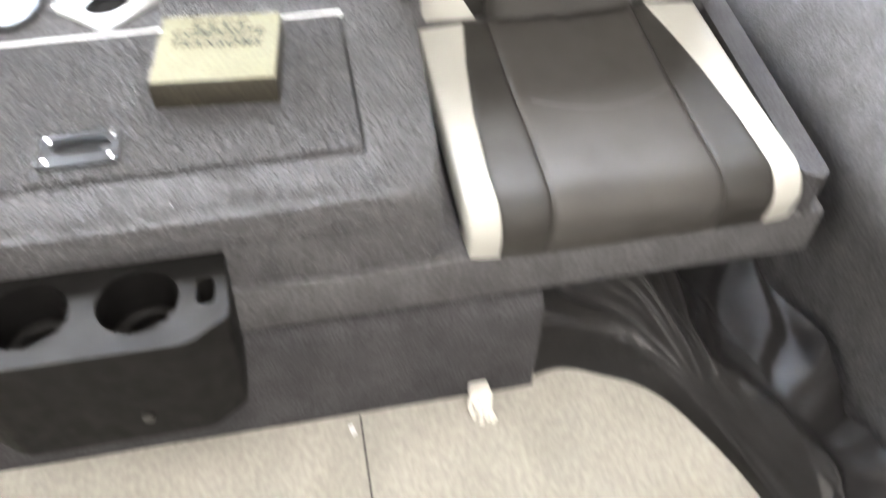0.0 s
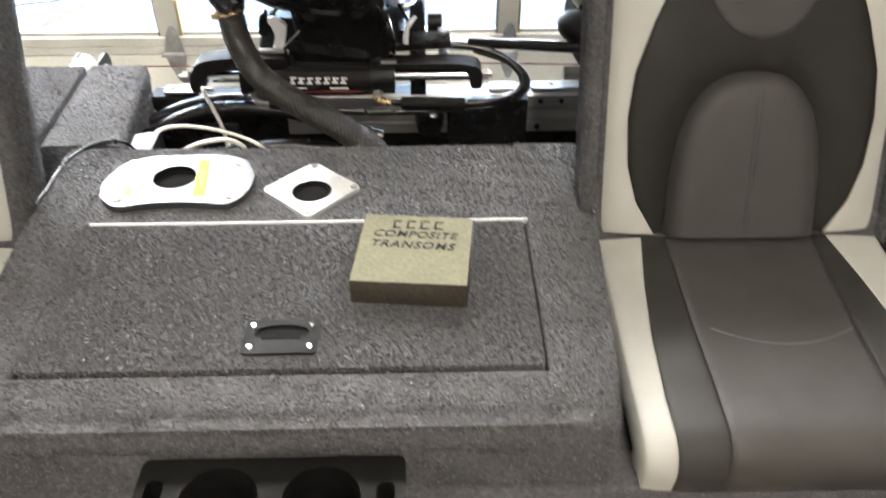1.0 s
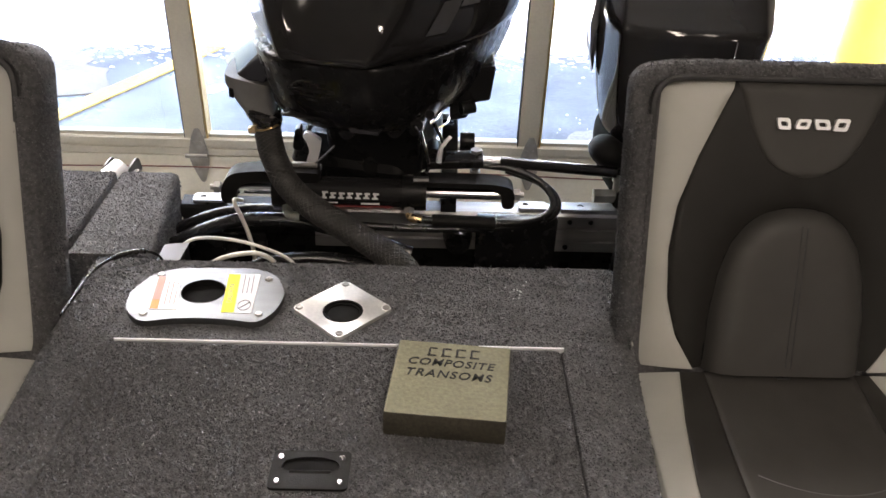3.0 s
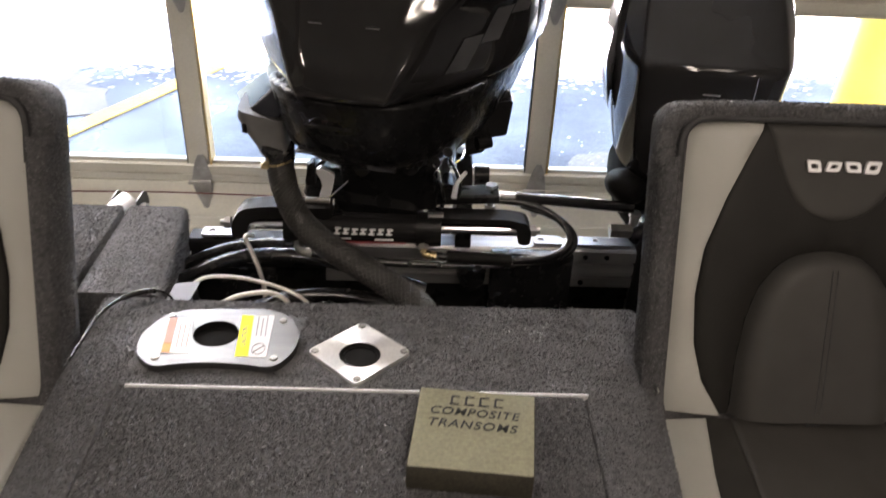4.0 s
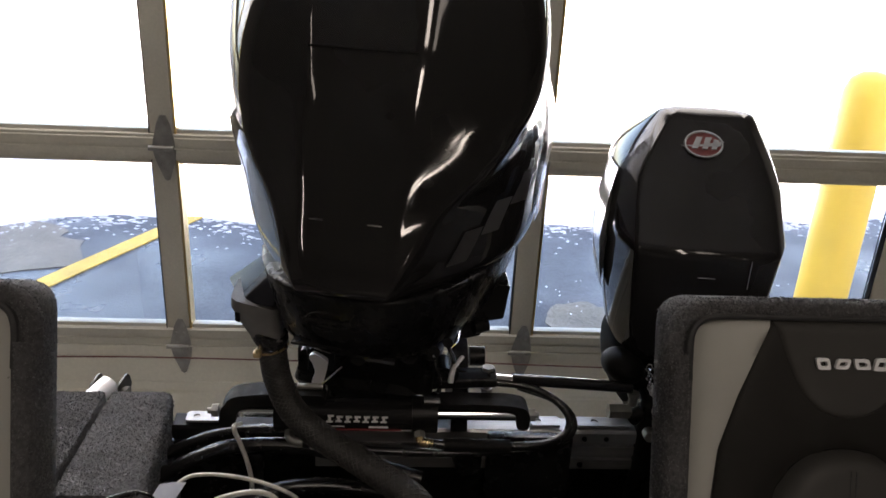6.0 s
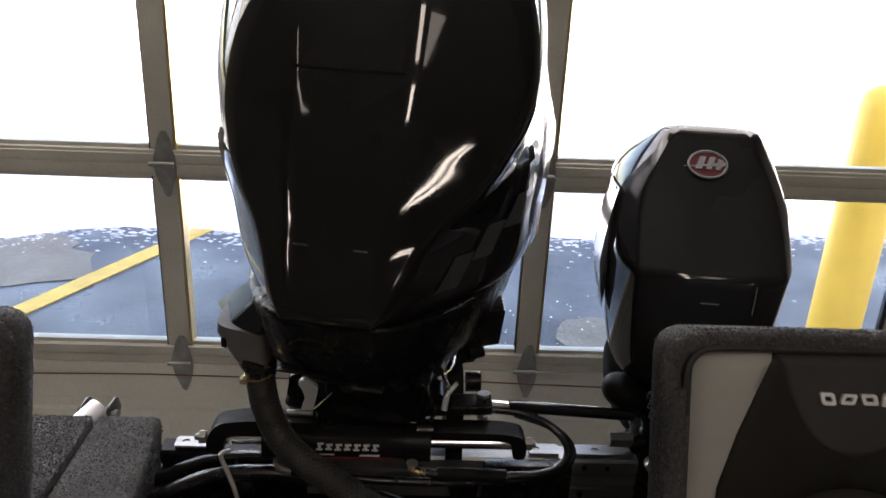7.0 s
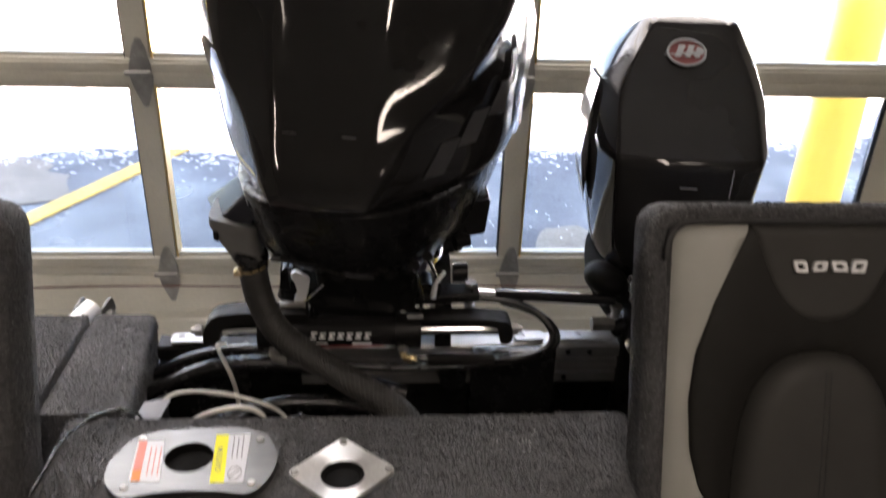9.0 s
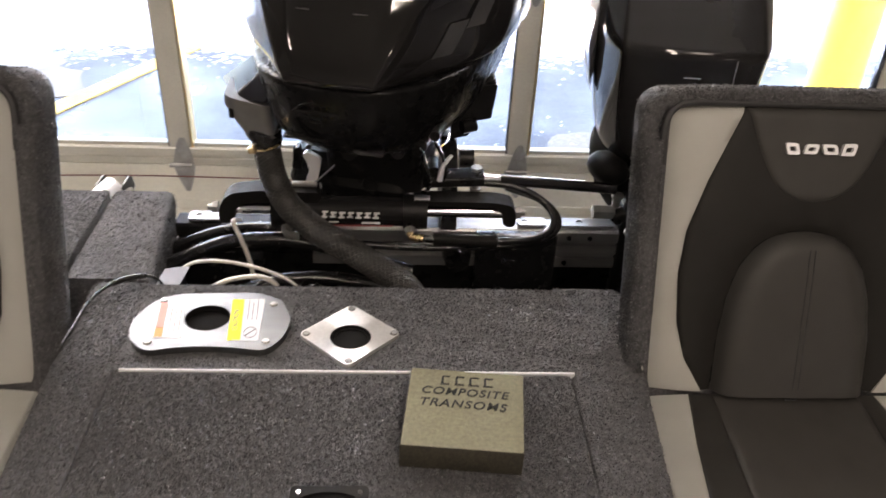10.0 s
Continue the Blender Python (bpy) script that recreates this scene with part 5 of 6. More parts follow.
# the front panel's edge and the ridge that sweeps from its foot out to the flank: (z, x from the panel's middle), and how far they lie behind the front
PANEL_X = [(0.785, 0.052), (0.83, 0.064), (0.89, 0.075), (0.97, 0.083), (1.06, 0.086), (1.14, 0.088), (1.23, 0.093), (1.38, 0.080), (1.43, 0.06)]
RIDGE_X = [(0.785, 0.070), (0.815, 0.080), (0.86, 0.105), (0.90, 0.124), (0.935, 0.150), (0.97, 0.186), (1.02, 0.218), (1.07, 0.236), (1.15, 0.242), (1.28, 0.222), (1.38, 0.170), (1.43, 0.11)]
RIDGE_Y = [(0.785, 0.004), (0.83, 0.010), (0.865, 0.018), (0.90, 0.028), (0.935, 0.042), (0.97, 0.058), (1.02, 0.072), (1.07, 0.078), (1.15, 0.080), (1.28, 0.080), (1.43, 0.06)]
SHOULDER = [(0.785, 0.0), (0.90, 0.0), (0.97, 0.010), (1.02, 0.022), (1.07, 0.032), (1.15, 0.038), (1.3, 0.030), (1.43, 0.0)]
MIDDLE = 0.037


def cowl_half(z, w, yf, yr, side=1):
    """One half of a ring of the cowl, from the middle of the front to the middle of the rear: places beside the middle line and aft."""
    d, drift = yr - yf, blend(DRIFT, z)
    rx, ry = blend(RIDGE_X, z) + (blend(SHOULDER, z) if side > 0 else 0.0), blend(RIDGE_Y, z)
    cheek = max(0.93 * w, rx + 0.015)
    if side > 0 and z > 1.0:
        cheek, w = rx + MIDDLE - drift - 0.004, w - 0.25 * blend(SHOULDER, z)
    half = [(0.0, 0.0, MIDDLE), (blend(PANEL_X, z), 0.005, MIDDLE), (rx, ry, MIDDLE), (cheek, max(0.25 * d, ry + 0.05), drift),
            (w, 0.46 * d, drift), (0.97 * w, 0.74 * d, drift), (0.74 * w, 0.93 * d, drift), (0.0, d, drift)]
    return [(x, yf + y, c) for x, y, c in half]


b = bmesh.new()
lay = b.edges.layers.float.new("crease_edge")
rows = []
for z, w, yf, yr in COWL:
    ring = [(c + x, y) for x, y, c in cowl_half(z, w, yf, yr)] + [(c - x, y) for x, y, c in cowl_half(z, w, yf, yr, -1)[-2:0:-1]]
    rows.append([b.verts.new(MOTOR @ Vector((x, y, z))) for x, y in ring])
n = len(rows[0])
for a, c in zip(rows, rows[1:]):
    for i in range(n):
        b.faces.new((a[i], a[(i + 1) % n], c[(i + 1) % n], c[i]))
b.faces.new(rows[0][::-1])
b.faces.new(rows[-1])
for j in range(1, len(rows) - 1):
    for i, sharp in ((1, 0.80), (2, (0.9, 0.9, 0.88, 0.82, 0.75, 0.66, 0.56, 0.45, 0.35, 0.3, 0.2, 0.1, 0.0)[j]), (4, 0.3 if j < 9 else 0.0)):
        for k in (i, n - i):
            b.edges.get((rows[j][k], rows[j + 1][k]))[lay] = sharp
for i in range(n):
    b.edges.get((rows[1][i], rows[1][(i + 1) % n]))[lay] = 0.7
cowl = part("cowl", b, gloss_black, outboard, "gloss-black cowl", subsurf=3)


def cowl_section(z):
    z = max(z, COWL[0][0] + 1e-4)
    return [blend([(c[0], c[k]) for c in COWL], z) for k in (1, 2, 3)]


def cowl_point(u, z, out=0.002):
    """A place on the cowl's right (u > 0) or left flank: u from 0 at the front to 1 at the rear."""
    w, yf, yr = cowl_section(z)
    half = cowl_half(z, w, yf, yr, u)
    y = yf + abs(u) * (yr - yf)
    for (xa, ya, ca), (xb, yb, cb) in zip(half, half[1:]):
        if ya <= y <= yb:
            t = (y - ya) / (yb - ya + 1e-9)
            side = 1 if u > 0 else -1
            place = Vector((side * (xa + (xb - xa) * t) + ca + (cb - ca) * t, y, z))
            way = Vector((side * (yb - ya), -(xb - xa), 0)).normalized()
            return MOTOR @ (place + way * out)
    return MOTOR @ Vector((blend(DRIFT, z), yr, z))


def panel_point(x, z, out=0.0):
    """A place on the front panel, x from its middle."""
    _, yf, _ = cowl_section(z)
    return MOTOR @ Vector((MIDDLE + x, yf + 0.005 * (x / blend(PANEL_X, z)) ** 2 - out, z))


part("panel_seam", tube([panel_point(x, 1.150, 0.0) for x in (-0.086, -0.05, 0, 0.05, 0.086)], 0.0022, 6, 4), void_black, cowl, "dark seam across the front panel")

# chin and lower pan below the cowl
CHIN = [(0.602, 0.130, -0.18, 0.24), (0.612, 0.150, -0.220, 0.28), (0.630, 0.178, -0.272, 0.36), (0.652, 0.203, -0.315, 0.42), (0.70, 0.226, -0.345, 0.45), (0.755, 0.240, -0.360, 0.47), (0.785, 0.246, -0.366, 0.47), (0.795, 0.246, -0.366, 0.47)]
b, rows, lay = cage(CHIN, RATIO, MOTOR, [(2, 0, 4, 0.6)], DRIFT)
chin = part("lower_pan", b, pan_black, outboard, "black lower pan", subsurf=2)
# raised ledge, vents and bosses along the pan
for x0, x1, z, dz in ((-0.03, 0.05, 0.735, 0.008), (-0.06, 0.02, 0.675, 0.006), (0.03, 0.10, 0.640, 0.012)):
    part("moulded_ledge", box(x0, x1, blend([(c[0], c[2]) for c in CHIN], z) - 0.004, -0.25, z, z + dz, 0.003, 2, m=MOTOR), satin_black, chin)
for x, z, r in ((0.105, 0.640, 0.014), (0.135, 0.630, 0.010), (0.02, 0.632, 0.014), (0.15, 0.665, 0.012), (0.045, 0.668, 0.010), (0.175, 0.69, 0.009)):
    part("boss", rod(MOTOR @ Vector((x + 0.02, blend([(c[0], c[2]) for c in CHIN], z) + 0.35 * abs(x) - 0.008, z)), MOTOR @ Vector((x + 0.02, -0.18, z - 0.01)), r, seg=16), satin_black, chin)


def pan_front(x, z):
    return blend([(c[0], c[2]) for c in CHIN], z) + 0.45 * max(0.0, abs(x - 0.04) - 0.06)


for k, (x, z) in enumerate(((0.112, 0.672), (0.12, 0.60), (0.13, 0.57), (0.09, 0.585))):
    part("clip", tube([MOTOR @ Vector((x + 0.06 + dx, pan_front(x + 0.06, z - dz) - 0.004, z - dz)) for dx, dz in ((0, 0), (0.005, 0.012), (-0.002, 0.028))], 0.0022, 6, 4), chrome, chin)
ov = bmesh.new()
tube([MOTOR @ Vector((0.018 + 0.040 * math.cos(a), -0.3535 - 0.004 * math.sin(a), 0.742 + 0.015 * math.sin(a))) for a in [2 * math.pi * k / 28 for k in range(29)]], 0.0028, 6, 2, ov)
part("oval_recess", ov, satin_black, chin)
part("latch_block", loft([[(x, y, z) for x, z in rounded([(0.130, 0.70), (0.214, 0.715), (0.206, 0.645), (0.176, 0.640), (0.164, 0.608), (0.130, 0.60)], 0.006, 3)] for y in (0.955, 1.02)]), satin_black, chin)
part("latch_knob", rod((0.150, 0.945, 0.630), (0.176, 0.955, 0.632), 0.013, seg=14), satin_black, chin)
part("badge_bars", box(0.062, 0.112, -0.3185, -0.300, 0.654, 0.660, m=MOTOR), print_grey2, chin, smooth=False)

for x in (-0.046, 0.046):
    part("chrome_tick", box(-0.011, 0.011, -0.003, 0.002, -0.001, 0.001, m=Matrix.Translation(panel_point(x, 0.9055)) @ Matrix.Rotation(radians(-13), 4, "Z")), chrome, cowl, smooth=False)

# silver flank panels with an amber flash
def flank(name, mat, u0, u1, zs, out, parent, label):
    bm = bmesh.new()
    rr = [[cowl_point(u0(z) + (u1(z) - u0(z)) * k / 10, z, out) for k in range(11)] for z in zs]
    vs = [[bm.verts.new(p) for p in r] for r in rr]
    for j in range(len(vs) - 1):
        for i in range(10):
            bm.faces.new((vs[j][i], vs[j][i + 1], vs[j + 1][i + 1], vs[j + 1][i]))
    bmesh.ops.solidify(bm, geom=list(bm.faces), thickness=0.004)
    return part(name, bm, mat, parent, label, angle=80)


ZS = [0.815 + 0.0385 * k for k in range(13)]
SILVER = [(0.80, 0.42), (0.90, 0.38), (0.97, 0.40), (1.02, 0.54), (1.06, 0.60), (1.30, 0.56)]
for s in (1, -1):
    panel = flank("side_panel", silver_decal, lambda z, s=s: s * (blend(SILVER, z) + (0.10 if s < 0 else 0.0)), lambda z, s=s: s * 0.84, ZS, 0.004, cowl, "silver side panel")
    for zs in ([0.83, 0.86, 0.89], [1.04, 1.08, 1.12, 1.16]):
        flank("flash", amber_decal, lambda z, s=s: s * (blend(SILVER, z) + (0.112 if s < 0 else 0.012)), lambda z, s=s: s * (blend(SILVER, z) + (0.145 if s < 0 else 0.045)), zs, 0.007, panel, "amber decal")
# large plain letter blocks, drawn as bars, up the flank
for k in range(6):
    z = 0.826 + 0.036 * k
    u = 0.100 + 0.055 * k
    flank("decal_bar", decal_grey, lambda z_, u=u, z=z: u + 0.35 * (z_ - z), lambda z_, u=u, z=z: u + 0.040 + 0.35 * (z_ - z), [z + 0.010 * q for q in range(6)], 0.0012, cowl, "dark grey decal block")

# rigging grommet at the motor's flank
b = bmesh.new()
low = [b.verts.new(q) for q in ((-0.268, 0.885, 0.702), (-0.206, 0.862, 0.704), (-0.180, 0.930, 0.704), (-0.306, 0.985, 0.702))]
top = [b.verts.new(q) for q in ((-0.178, 0.945, 0.778), (-0.176, 0.905, 0.772), (-0.160, 0.945, 0.780), (-0.192, 0.998, 0.784))]
for i in range(4):
    b.faces.new((low[i], low[(i + 1) % 4], top[(i + 1) % 4], top[i]))
b.faces.new(low[::-1])
b.faces.new(top)
bmesh.ops.bevel(b, geom=list(b.edges), offset=0.004, segments=2, profile=0.5, affect="EDGES")
part("grommet_cap", b, cap_black, outboard, "faceted gloss-black rigging cap", angle=25)
rings = []
for c, w, d_ in (((-0.238, 0.918, 0.704), 0.043, 0.050), ((-0.240, 0.915, 0.686), 0.042, 0.048), ((-0.230, 0.905, 0.655), 0.034, 0.038), ((-0.222, 0.897, 0.640), 0.030, 0.032)):
    rings.append([Vector((c[0] + x, c[1] + y, c[2] - 0.25 * x)) for x, y in rounded([(-w, -d_), (w, -d_), (w, d_), (-w, d_)], 0.55 * w, 4)])
part("rigging_grommet", loft(rings), grommet_grey, outboard, "grey rubber rigging grommet", angle=50)
b = loft([[Vector((cx, cy, cz)) + Vector((r * math.cos(a), r * math.sin(a), -0.25 * r * math.cos(a))) for a in [2 * math.pi * k / 24 for k in range(24)]]
          for cx, cy, cz, r in ((-0.224, 0.898, 0.648, 0.033), (-0.222, 0.897, 0.645, 0.036), (-0.218, 0.893, 0.626, 0.033), (-0.215, 0.890, 0.616, 0.028))])
part("grommet_sleeve", b, rubber, outboard, "black rubber sleeve")
part("grommet_slot", box(-0.0055, 0.0055, -0.002, 0.002, -0.009, 0.009, 0.0015, 1, m=Matrix.Translation((-0.268, 0.868, 0.682)) @ Matrix.Rotation(radians(-30), 4, "Z")), void_black, outboard)
hose_pts = [(-0.215, 0.890, 0.640), (-0.213, 0.887, 0.600), (-0.203, 0.876, 0.550), (-0.175, 0.855, 0.500), (-0.125, 0.825, 0.470), (-0.055, 0.785, 0.447), (0.005, 0.742, 0.434), (0.055, 0.700, 0.418), (0.085, 0.675, 0.36)]
hose = part("rigging_hose", tube(hose_pts, 0.0245, 18, 10), sleeve, outboard, "black braided rigging hose")
b = bmesh.new()
hose_line = spline(hose_pts, 24)
for turn in (1, -1):
    for strand in range(12):
        twist, side, way = [], None, None
        for i, p in enumerate(hose_line[6:-20:2]):
            q = hose_line[min(8 + 2 * i, len(hose_line) - 1)]
            way = (q - p).normalized() if (q - p).length > 1e-6 else way
            side = (side - way * side.dot(way)).normalized() if side is not None else way.orthogonal().normalized()
            a = turn * i * 0.30 + 2 * math.pi * strand / 12
            twist.append(p + 0.0246 * (math.cos(a) * side + math.sin(a) * way.cross(side)))
        tube(twist, 0.0011, 4, 1, b)
tagged(part("braid", b, braid_grey, hose, "worn crossed braid strands"), kind="stuff")
b = bmesh.new()
tube([Vector((-0.213, 0.889, 0.614)) + Vector((0.027 * math.cos(a), 0.029 * math.sin(a), 0.006 * math.cos(a))) for a in [2 * math.pi * k / 20 for k in range(21)]], 0.0022, 6, 2, b)
box(-0.2435, -0.229, 0.858, 0.872, 0.606, 0.618, 0.002, 1, bm=b)
part("hose_clamp", b, brass_m, outboard, "brassy hose clamp")

# swivel and clamp brackets
part("midsection", loft([[MOTOR @ Vector((x, y, z)) for x, y in rounded([(-0.042, f), (0.150, f), (0.135, 0.12), (-0.03, 0.12)], 0.025, 4)] for z, f in ((0.50, -0.16), (0.56, -0.175), (0.60, -0.185), (0.66, -0.20))]), satin_black, outboard, angle=50)
part("swivel_bracket", loft([[MOTOR @ Vector((x, y, z)) for x, y in rounded([(-w, f), (w, f), (w * 0.8, 0.12), (-w * 0.8, 0.12)], 0.03, 4)] for z, w, f in ((0.30, 0.07, -0.06), (0.42, 0.105, -0.12), (0.50, 0.125, -0.17), (0.56, 0.11, -0.15))]), satin_black, outboard, angle=50)
for s in (-1, 1):
    rows = [[(s * x, y, z) for y, z in rounded([(0.93, 0.395), (0.96, 0.50), (1.02, 0.545), (1.12, 0.55), (1.14, 0.30), (1.06, 0.22), (1.056, 0.40), (0.985, 0.425)], 0.02, 3)] for x in (0.118, 0.150)]
    part("clamp_bracket", loft(rows), satin_black, outboard, angle=40)
    if s < 0:
        hook = rounded([(-0.154, 0.579), (-0.144, 0.588), (-0.130, 0.580), (-0.117, 0.570), (-0.121, 0.546), (-0.129, 0.516), (-0.150, 0.519), (-0.141, 0.546), (-0.146, 0.567)], 0.006, 4)
        b = loft([[(x, y - 0.10 * (z - 0.55), z) for x, z in hook] for y in (0.914, 0.926)])
        bmesh.ops.bevel(b, geom=[e for e in b.edges if e.calc_face_angle(0) > 1.2], offset=0.003, segments=2, profile=0.5, affect="EDGES")
        part("tilt_lever", b, badge_chrome, outboard, "polished tilt lever")
        part("bracket_ear", loft([[(x, y, z) for x, z in rounded([(-0.176, 0.545), (-0.168, 0.586), (-0.158, 0.590), (-0.156, 0.540)], 0.006, 3)] for y in (0.925, 0.95)]), satin_black, outboard)
        part("tilt_wire", tube([(-0.092, 0.918, 0.557), (-0.130, 0.914, 0.521), (-0.165, 0.914, 0.498), (-0.160, 0.914, 0.497), (-0.126, 0.914, 0.5005), (-0.121, 0.916, 0.510), (-0.121, 0.918, 0.518)], 0.0022, 8, 5), chrome, outboard, "bent stainless wire")
        part("lever_pin", rod((-0.175, 0.914, 0.516), (-0.128, 0.914, 0.516), 0.006, seg=12), galv, outboard)
    else:
        part("tilt_lever", tube([(0.111, 0.920, 0.528), (0.113, 0.916, 0.550), (0.120, 0.916, 0.568), (0.132, 0.922, 0.582)], 0.006, 10, 6, radii=lambda t: 0.0062 - 0.0025 * t), badge_chrome, outboard, "polished tilt lever")
    part("tilt_stop", rod((s * 0.155, 1.03, 0.52), (s * 0.185, 1.03, 0.52), 0.02, seg=18), satin_black, outboard)
for x, y, z, rr in ((-0.02, 0.925, 0.512, 0.020), (0.06, 0.94, 0.515, 0.012), (0.10, 0.95, 0.525, 0.015), (-0.09, 0.95, 0.53, 0.011)):
    bb = rod((x, y, z), (x, y + 0.05, z), rr, seg=20)
    rod((x, y - 0.006, z), (x, y, z), rr * 0.6, seg=6, bm=bb)
    part("pivot_bolt", bb, satin_black, outboard)
for pts, rr in (([(0.07, 0.93, 0.60), (0.085, 0.90, 0.56), (0.09, 0.905, 0.52), (0.075, 0.93, 0.49)], 0.004), ([(0.10, 0.94, 0.60), (0.12, 0.915, 0.565), (0.118, 0.92, 0.53), (0.10, 0.95, 0.50)], 0.0035), ([(-0.13, 0.95, 0.60), (-0.15, 0.93, 0.57), (-0.13, 0.925, 0.54), (-0.10, 0.95, 0.52)], 0.005)):
    part("wire", tube(pts, rr, 8, 6), rubber, outboard)
part("trim_ram", rod((0.02, 0.955, 0.545), (0.02, 0.985, 0.44), 0.016, seg=18), pan_black, outboard)
part("lower_leg", loft([[MOTOR @ Vector((x, y, z)) for x, y in circle(0, 0.06, w, 20, d_)] for z, w, d_ in ((0.40, 0.075, 0.13), (0.1, 0.06, 0.12), (-0.25, 0.045, 0.11), (-0.45, 0.04, 0.10))]), satin_black, outboard)
part("tilt_pin", rod((0.066, 0.918, 0.537), (0.0655, 0.918, 0.574), 0.0032, seg=12), badge_chrome, outboard, "polished pin")

# ---- hydraulic steering ram ----
steering = thing("steering_ram", "black hydraulic steering cylinder with polished rods and hoses", "steering cylinder", (-0.03, 0.905, 0.42))
part("barrel", rod((-0.185, 0.905, 0.464), (0.058, 0.905, 0.464), 0.030, seg=28), gloss_black, steering)
for xa, xb in ((0.040, 0.088), (-0.215, -0.175)):
    part("gland", rod((xa, 0.905, 0.464), (xb, 0.905, 0.464), 0.0345, seg=28), satin_black, steering)
for xa, xb in ((-0.305, -0.20), (0.085, 0.245)):
    part("rod", rod((xa, 0.905, 0.466), (xb, 0.905, 0.466), 0.0115, seg=20), chrome, steering, "polished steel rod")


def support_arm(pts):
    return loft([[(x, y, z) for x, z in rounded(pts, 0.016, 4)] for y in (0.888, 0.932)])


part("support_arm", support_arm([(-0.318, 0.440), (-0.316, 0.476), (-0.296, 0.505), (-0.245, 0.513), (-0.12, 0.511), (-0.12, 0.490), (-0.262, 0.486), (-0.284, 0.474), (-0.288, 0.440)]), plastic_black, steering, angle=40)
part("support_arm", support_arm([(0.263, 0.442), (0.263, 0.474), (0.254, 0.490), (0.22, 0.497), (0.06, 0.497), (0.06, 0.487), (0.220, 0.485), (0.236, 0.474), (0.239, 0.442)]), plastic_black, steering, angle=40)
for x, s in ((-0.326, -1), (0.268, 1)):
    b = rod((x - 0.006, 0.905, 0.466), (x + 0.006, 0.905, 0.466), 0.013, seg=6)
    rod((x, 0.905, 0.466), (x + s * 0.014, 0.905, 0.466), 0.006, seg=10, bm=b)
    part("end_nut", b, galv, steering)
for k in range(7):
    x, z0, z1 = -0.118 + 0.0166 * k, 0.464 + 0.001 * (k % 2), 0.4775 + 0.002 * (k == 0)
    b = bmesh.new()
    for za, zb in ((z0, z0 + 0.0034), (z1 - 0.0034, z1)):
        box(x + 0.2 * (za - z0), x + 0.0115 + 0.2 * (za - z0), 0.8742, 0.876, za, zb, bm=b)
    box(x + 0.0035, x + 0.0085, 0.8742, 0.876, z0 + 0.0030, z1 - 0.0030, bm=b)
    part("maker_bar", b, print_white, steering, smooth=False)
part("maker_bar", box(-0.118, -0.085, 0.8752, 0.877, 0.4535, 0.4555), print_white, steering, smooth=False)
part("maker_bar", box(-0.040, -0.004, 0.8756, 0.8772, 0.4515, 0.4550), print_white, steering, smooth=False)
part("red_line", box(-0.118, 0.020, 0.8795, 0.882, 0.4430, 0.4450), print_red, steering, smooth=False)
for x in (-0.185, 0.055):
    b = rod((x, 0.885, 0.445), (x, 0.868, 0.435), 0.011, seg=6)
    part("elbow_nut", b, galv, steering)
    part("elbow", tube([(x, 0.870, 0.437), (x + 0.005, 0.862, 0.432), (x + 0.025, 0.86, 0.430)], 0.0085, 12, 5), brass_m if x > 0 else galv, steering, "metal elbow")
part("bleed_fitting", rod((0.062, 0.90, 0.495), (0.092, 0.90, 0.495), 0.008, seg=12), steel, steering)
part("bleed_fitting", rod((-0.19, 0.90, 0.495), (-0.19, 0.90, 0.507), 0.007, seg=12), steel, steering)
H1 = [(0.075, 0.860, 0.431), (0.12, 0.858, 0.428), (0.20, 0.862, 0.424), (0.29, 0.872, 0.424), (0.335, 0.895, 0.432), (0.345, 0.925, 0.45), (0.315, 0.95, 0.475), (0.26, 0.96, 0.495), (0.20, 0.965, 0.50)]
H2 = [(-0.165, 0.862, 0.428), (-0.05, 0.866, 0.41), (0.08, 0.866, 0.405), (0.20, 0.868, 0.408), (0.29, 0.880, 0.410), (0.345, 0.905, 0.42), (0.355, 0.935, 0.44), (0.32, 0.962, 0.465), (0.25, 0.975, 0.485)]
for pts in (H1, H2):
    part("hose", tube(pts, 0.0078, 12, 8), rubber, steering, "black rubber steering hose")
part("hose_sleeve", rod((0.10, 0.8585, 0.4295), (0.225, 0.8625, 0.4245), 0.0125, seg=14), plastic_black, steering)

# tie rod from the motor to the kicker
tie = thing("tie_rod", "black steering tie rod with polished ends", "tie rod", (0.3, 0.96, 0.51))
part("tube", rod((0.235, 0.968, 0.506), (0.48, 0.985, 0.480), 0.0115, seg=18), gloss_black, tie)
part("end_rod", rod((0.190, 0.966, 0.510), (0.238, 0.968, 0.5055), 0.0085, seg=14), chrome, tie, "polished rod end")
b = rod((0.186, 0.966, 0.480), (0.186, 0.966, 0.532), 0.007, seg=10)
rod((0.186, 0.966, 0.524), (0.186, 0.966, 0.534), 0.012, seg=6, bm=b)
rod((0.186, 0.966, 0.480), (0.186, 0.966, 0.487), 0.012, seg=6, bm=b)
bmesh.ops.create_uvsphere(b, u_segments=14, v_segments=8, radius=0.014, matrix=Matrix.Translation((0.186, 0.966, 0.510)))
part("ball_joint", b, galv, tie)
part("steering_lever", loft([[(x, y, z) for y, z in rounded([(0.93, zz), (0.98, zz), (0.98, zz + 0.02), (0.93, zz + 0.02)], 0.006, 3)] for x, zz in ((0.06, 0.50), (0.14, 0.505), (0.20, 0.508))]), satin_black, tie)

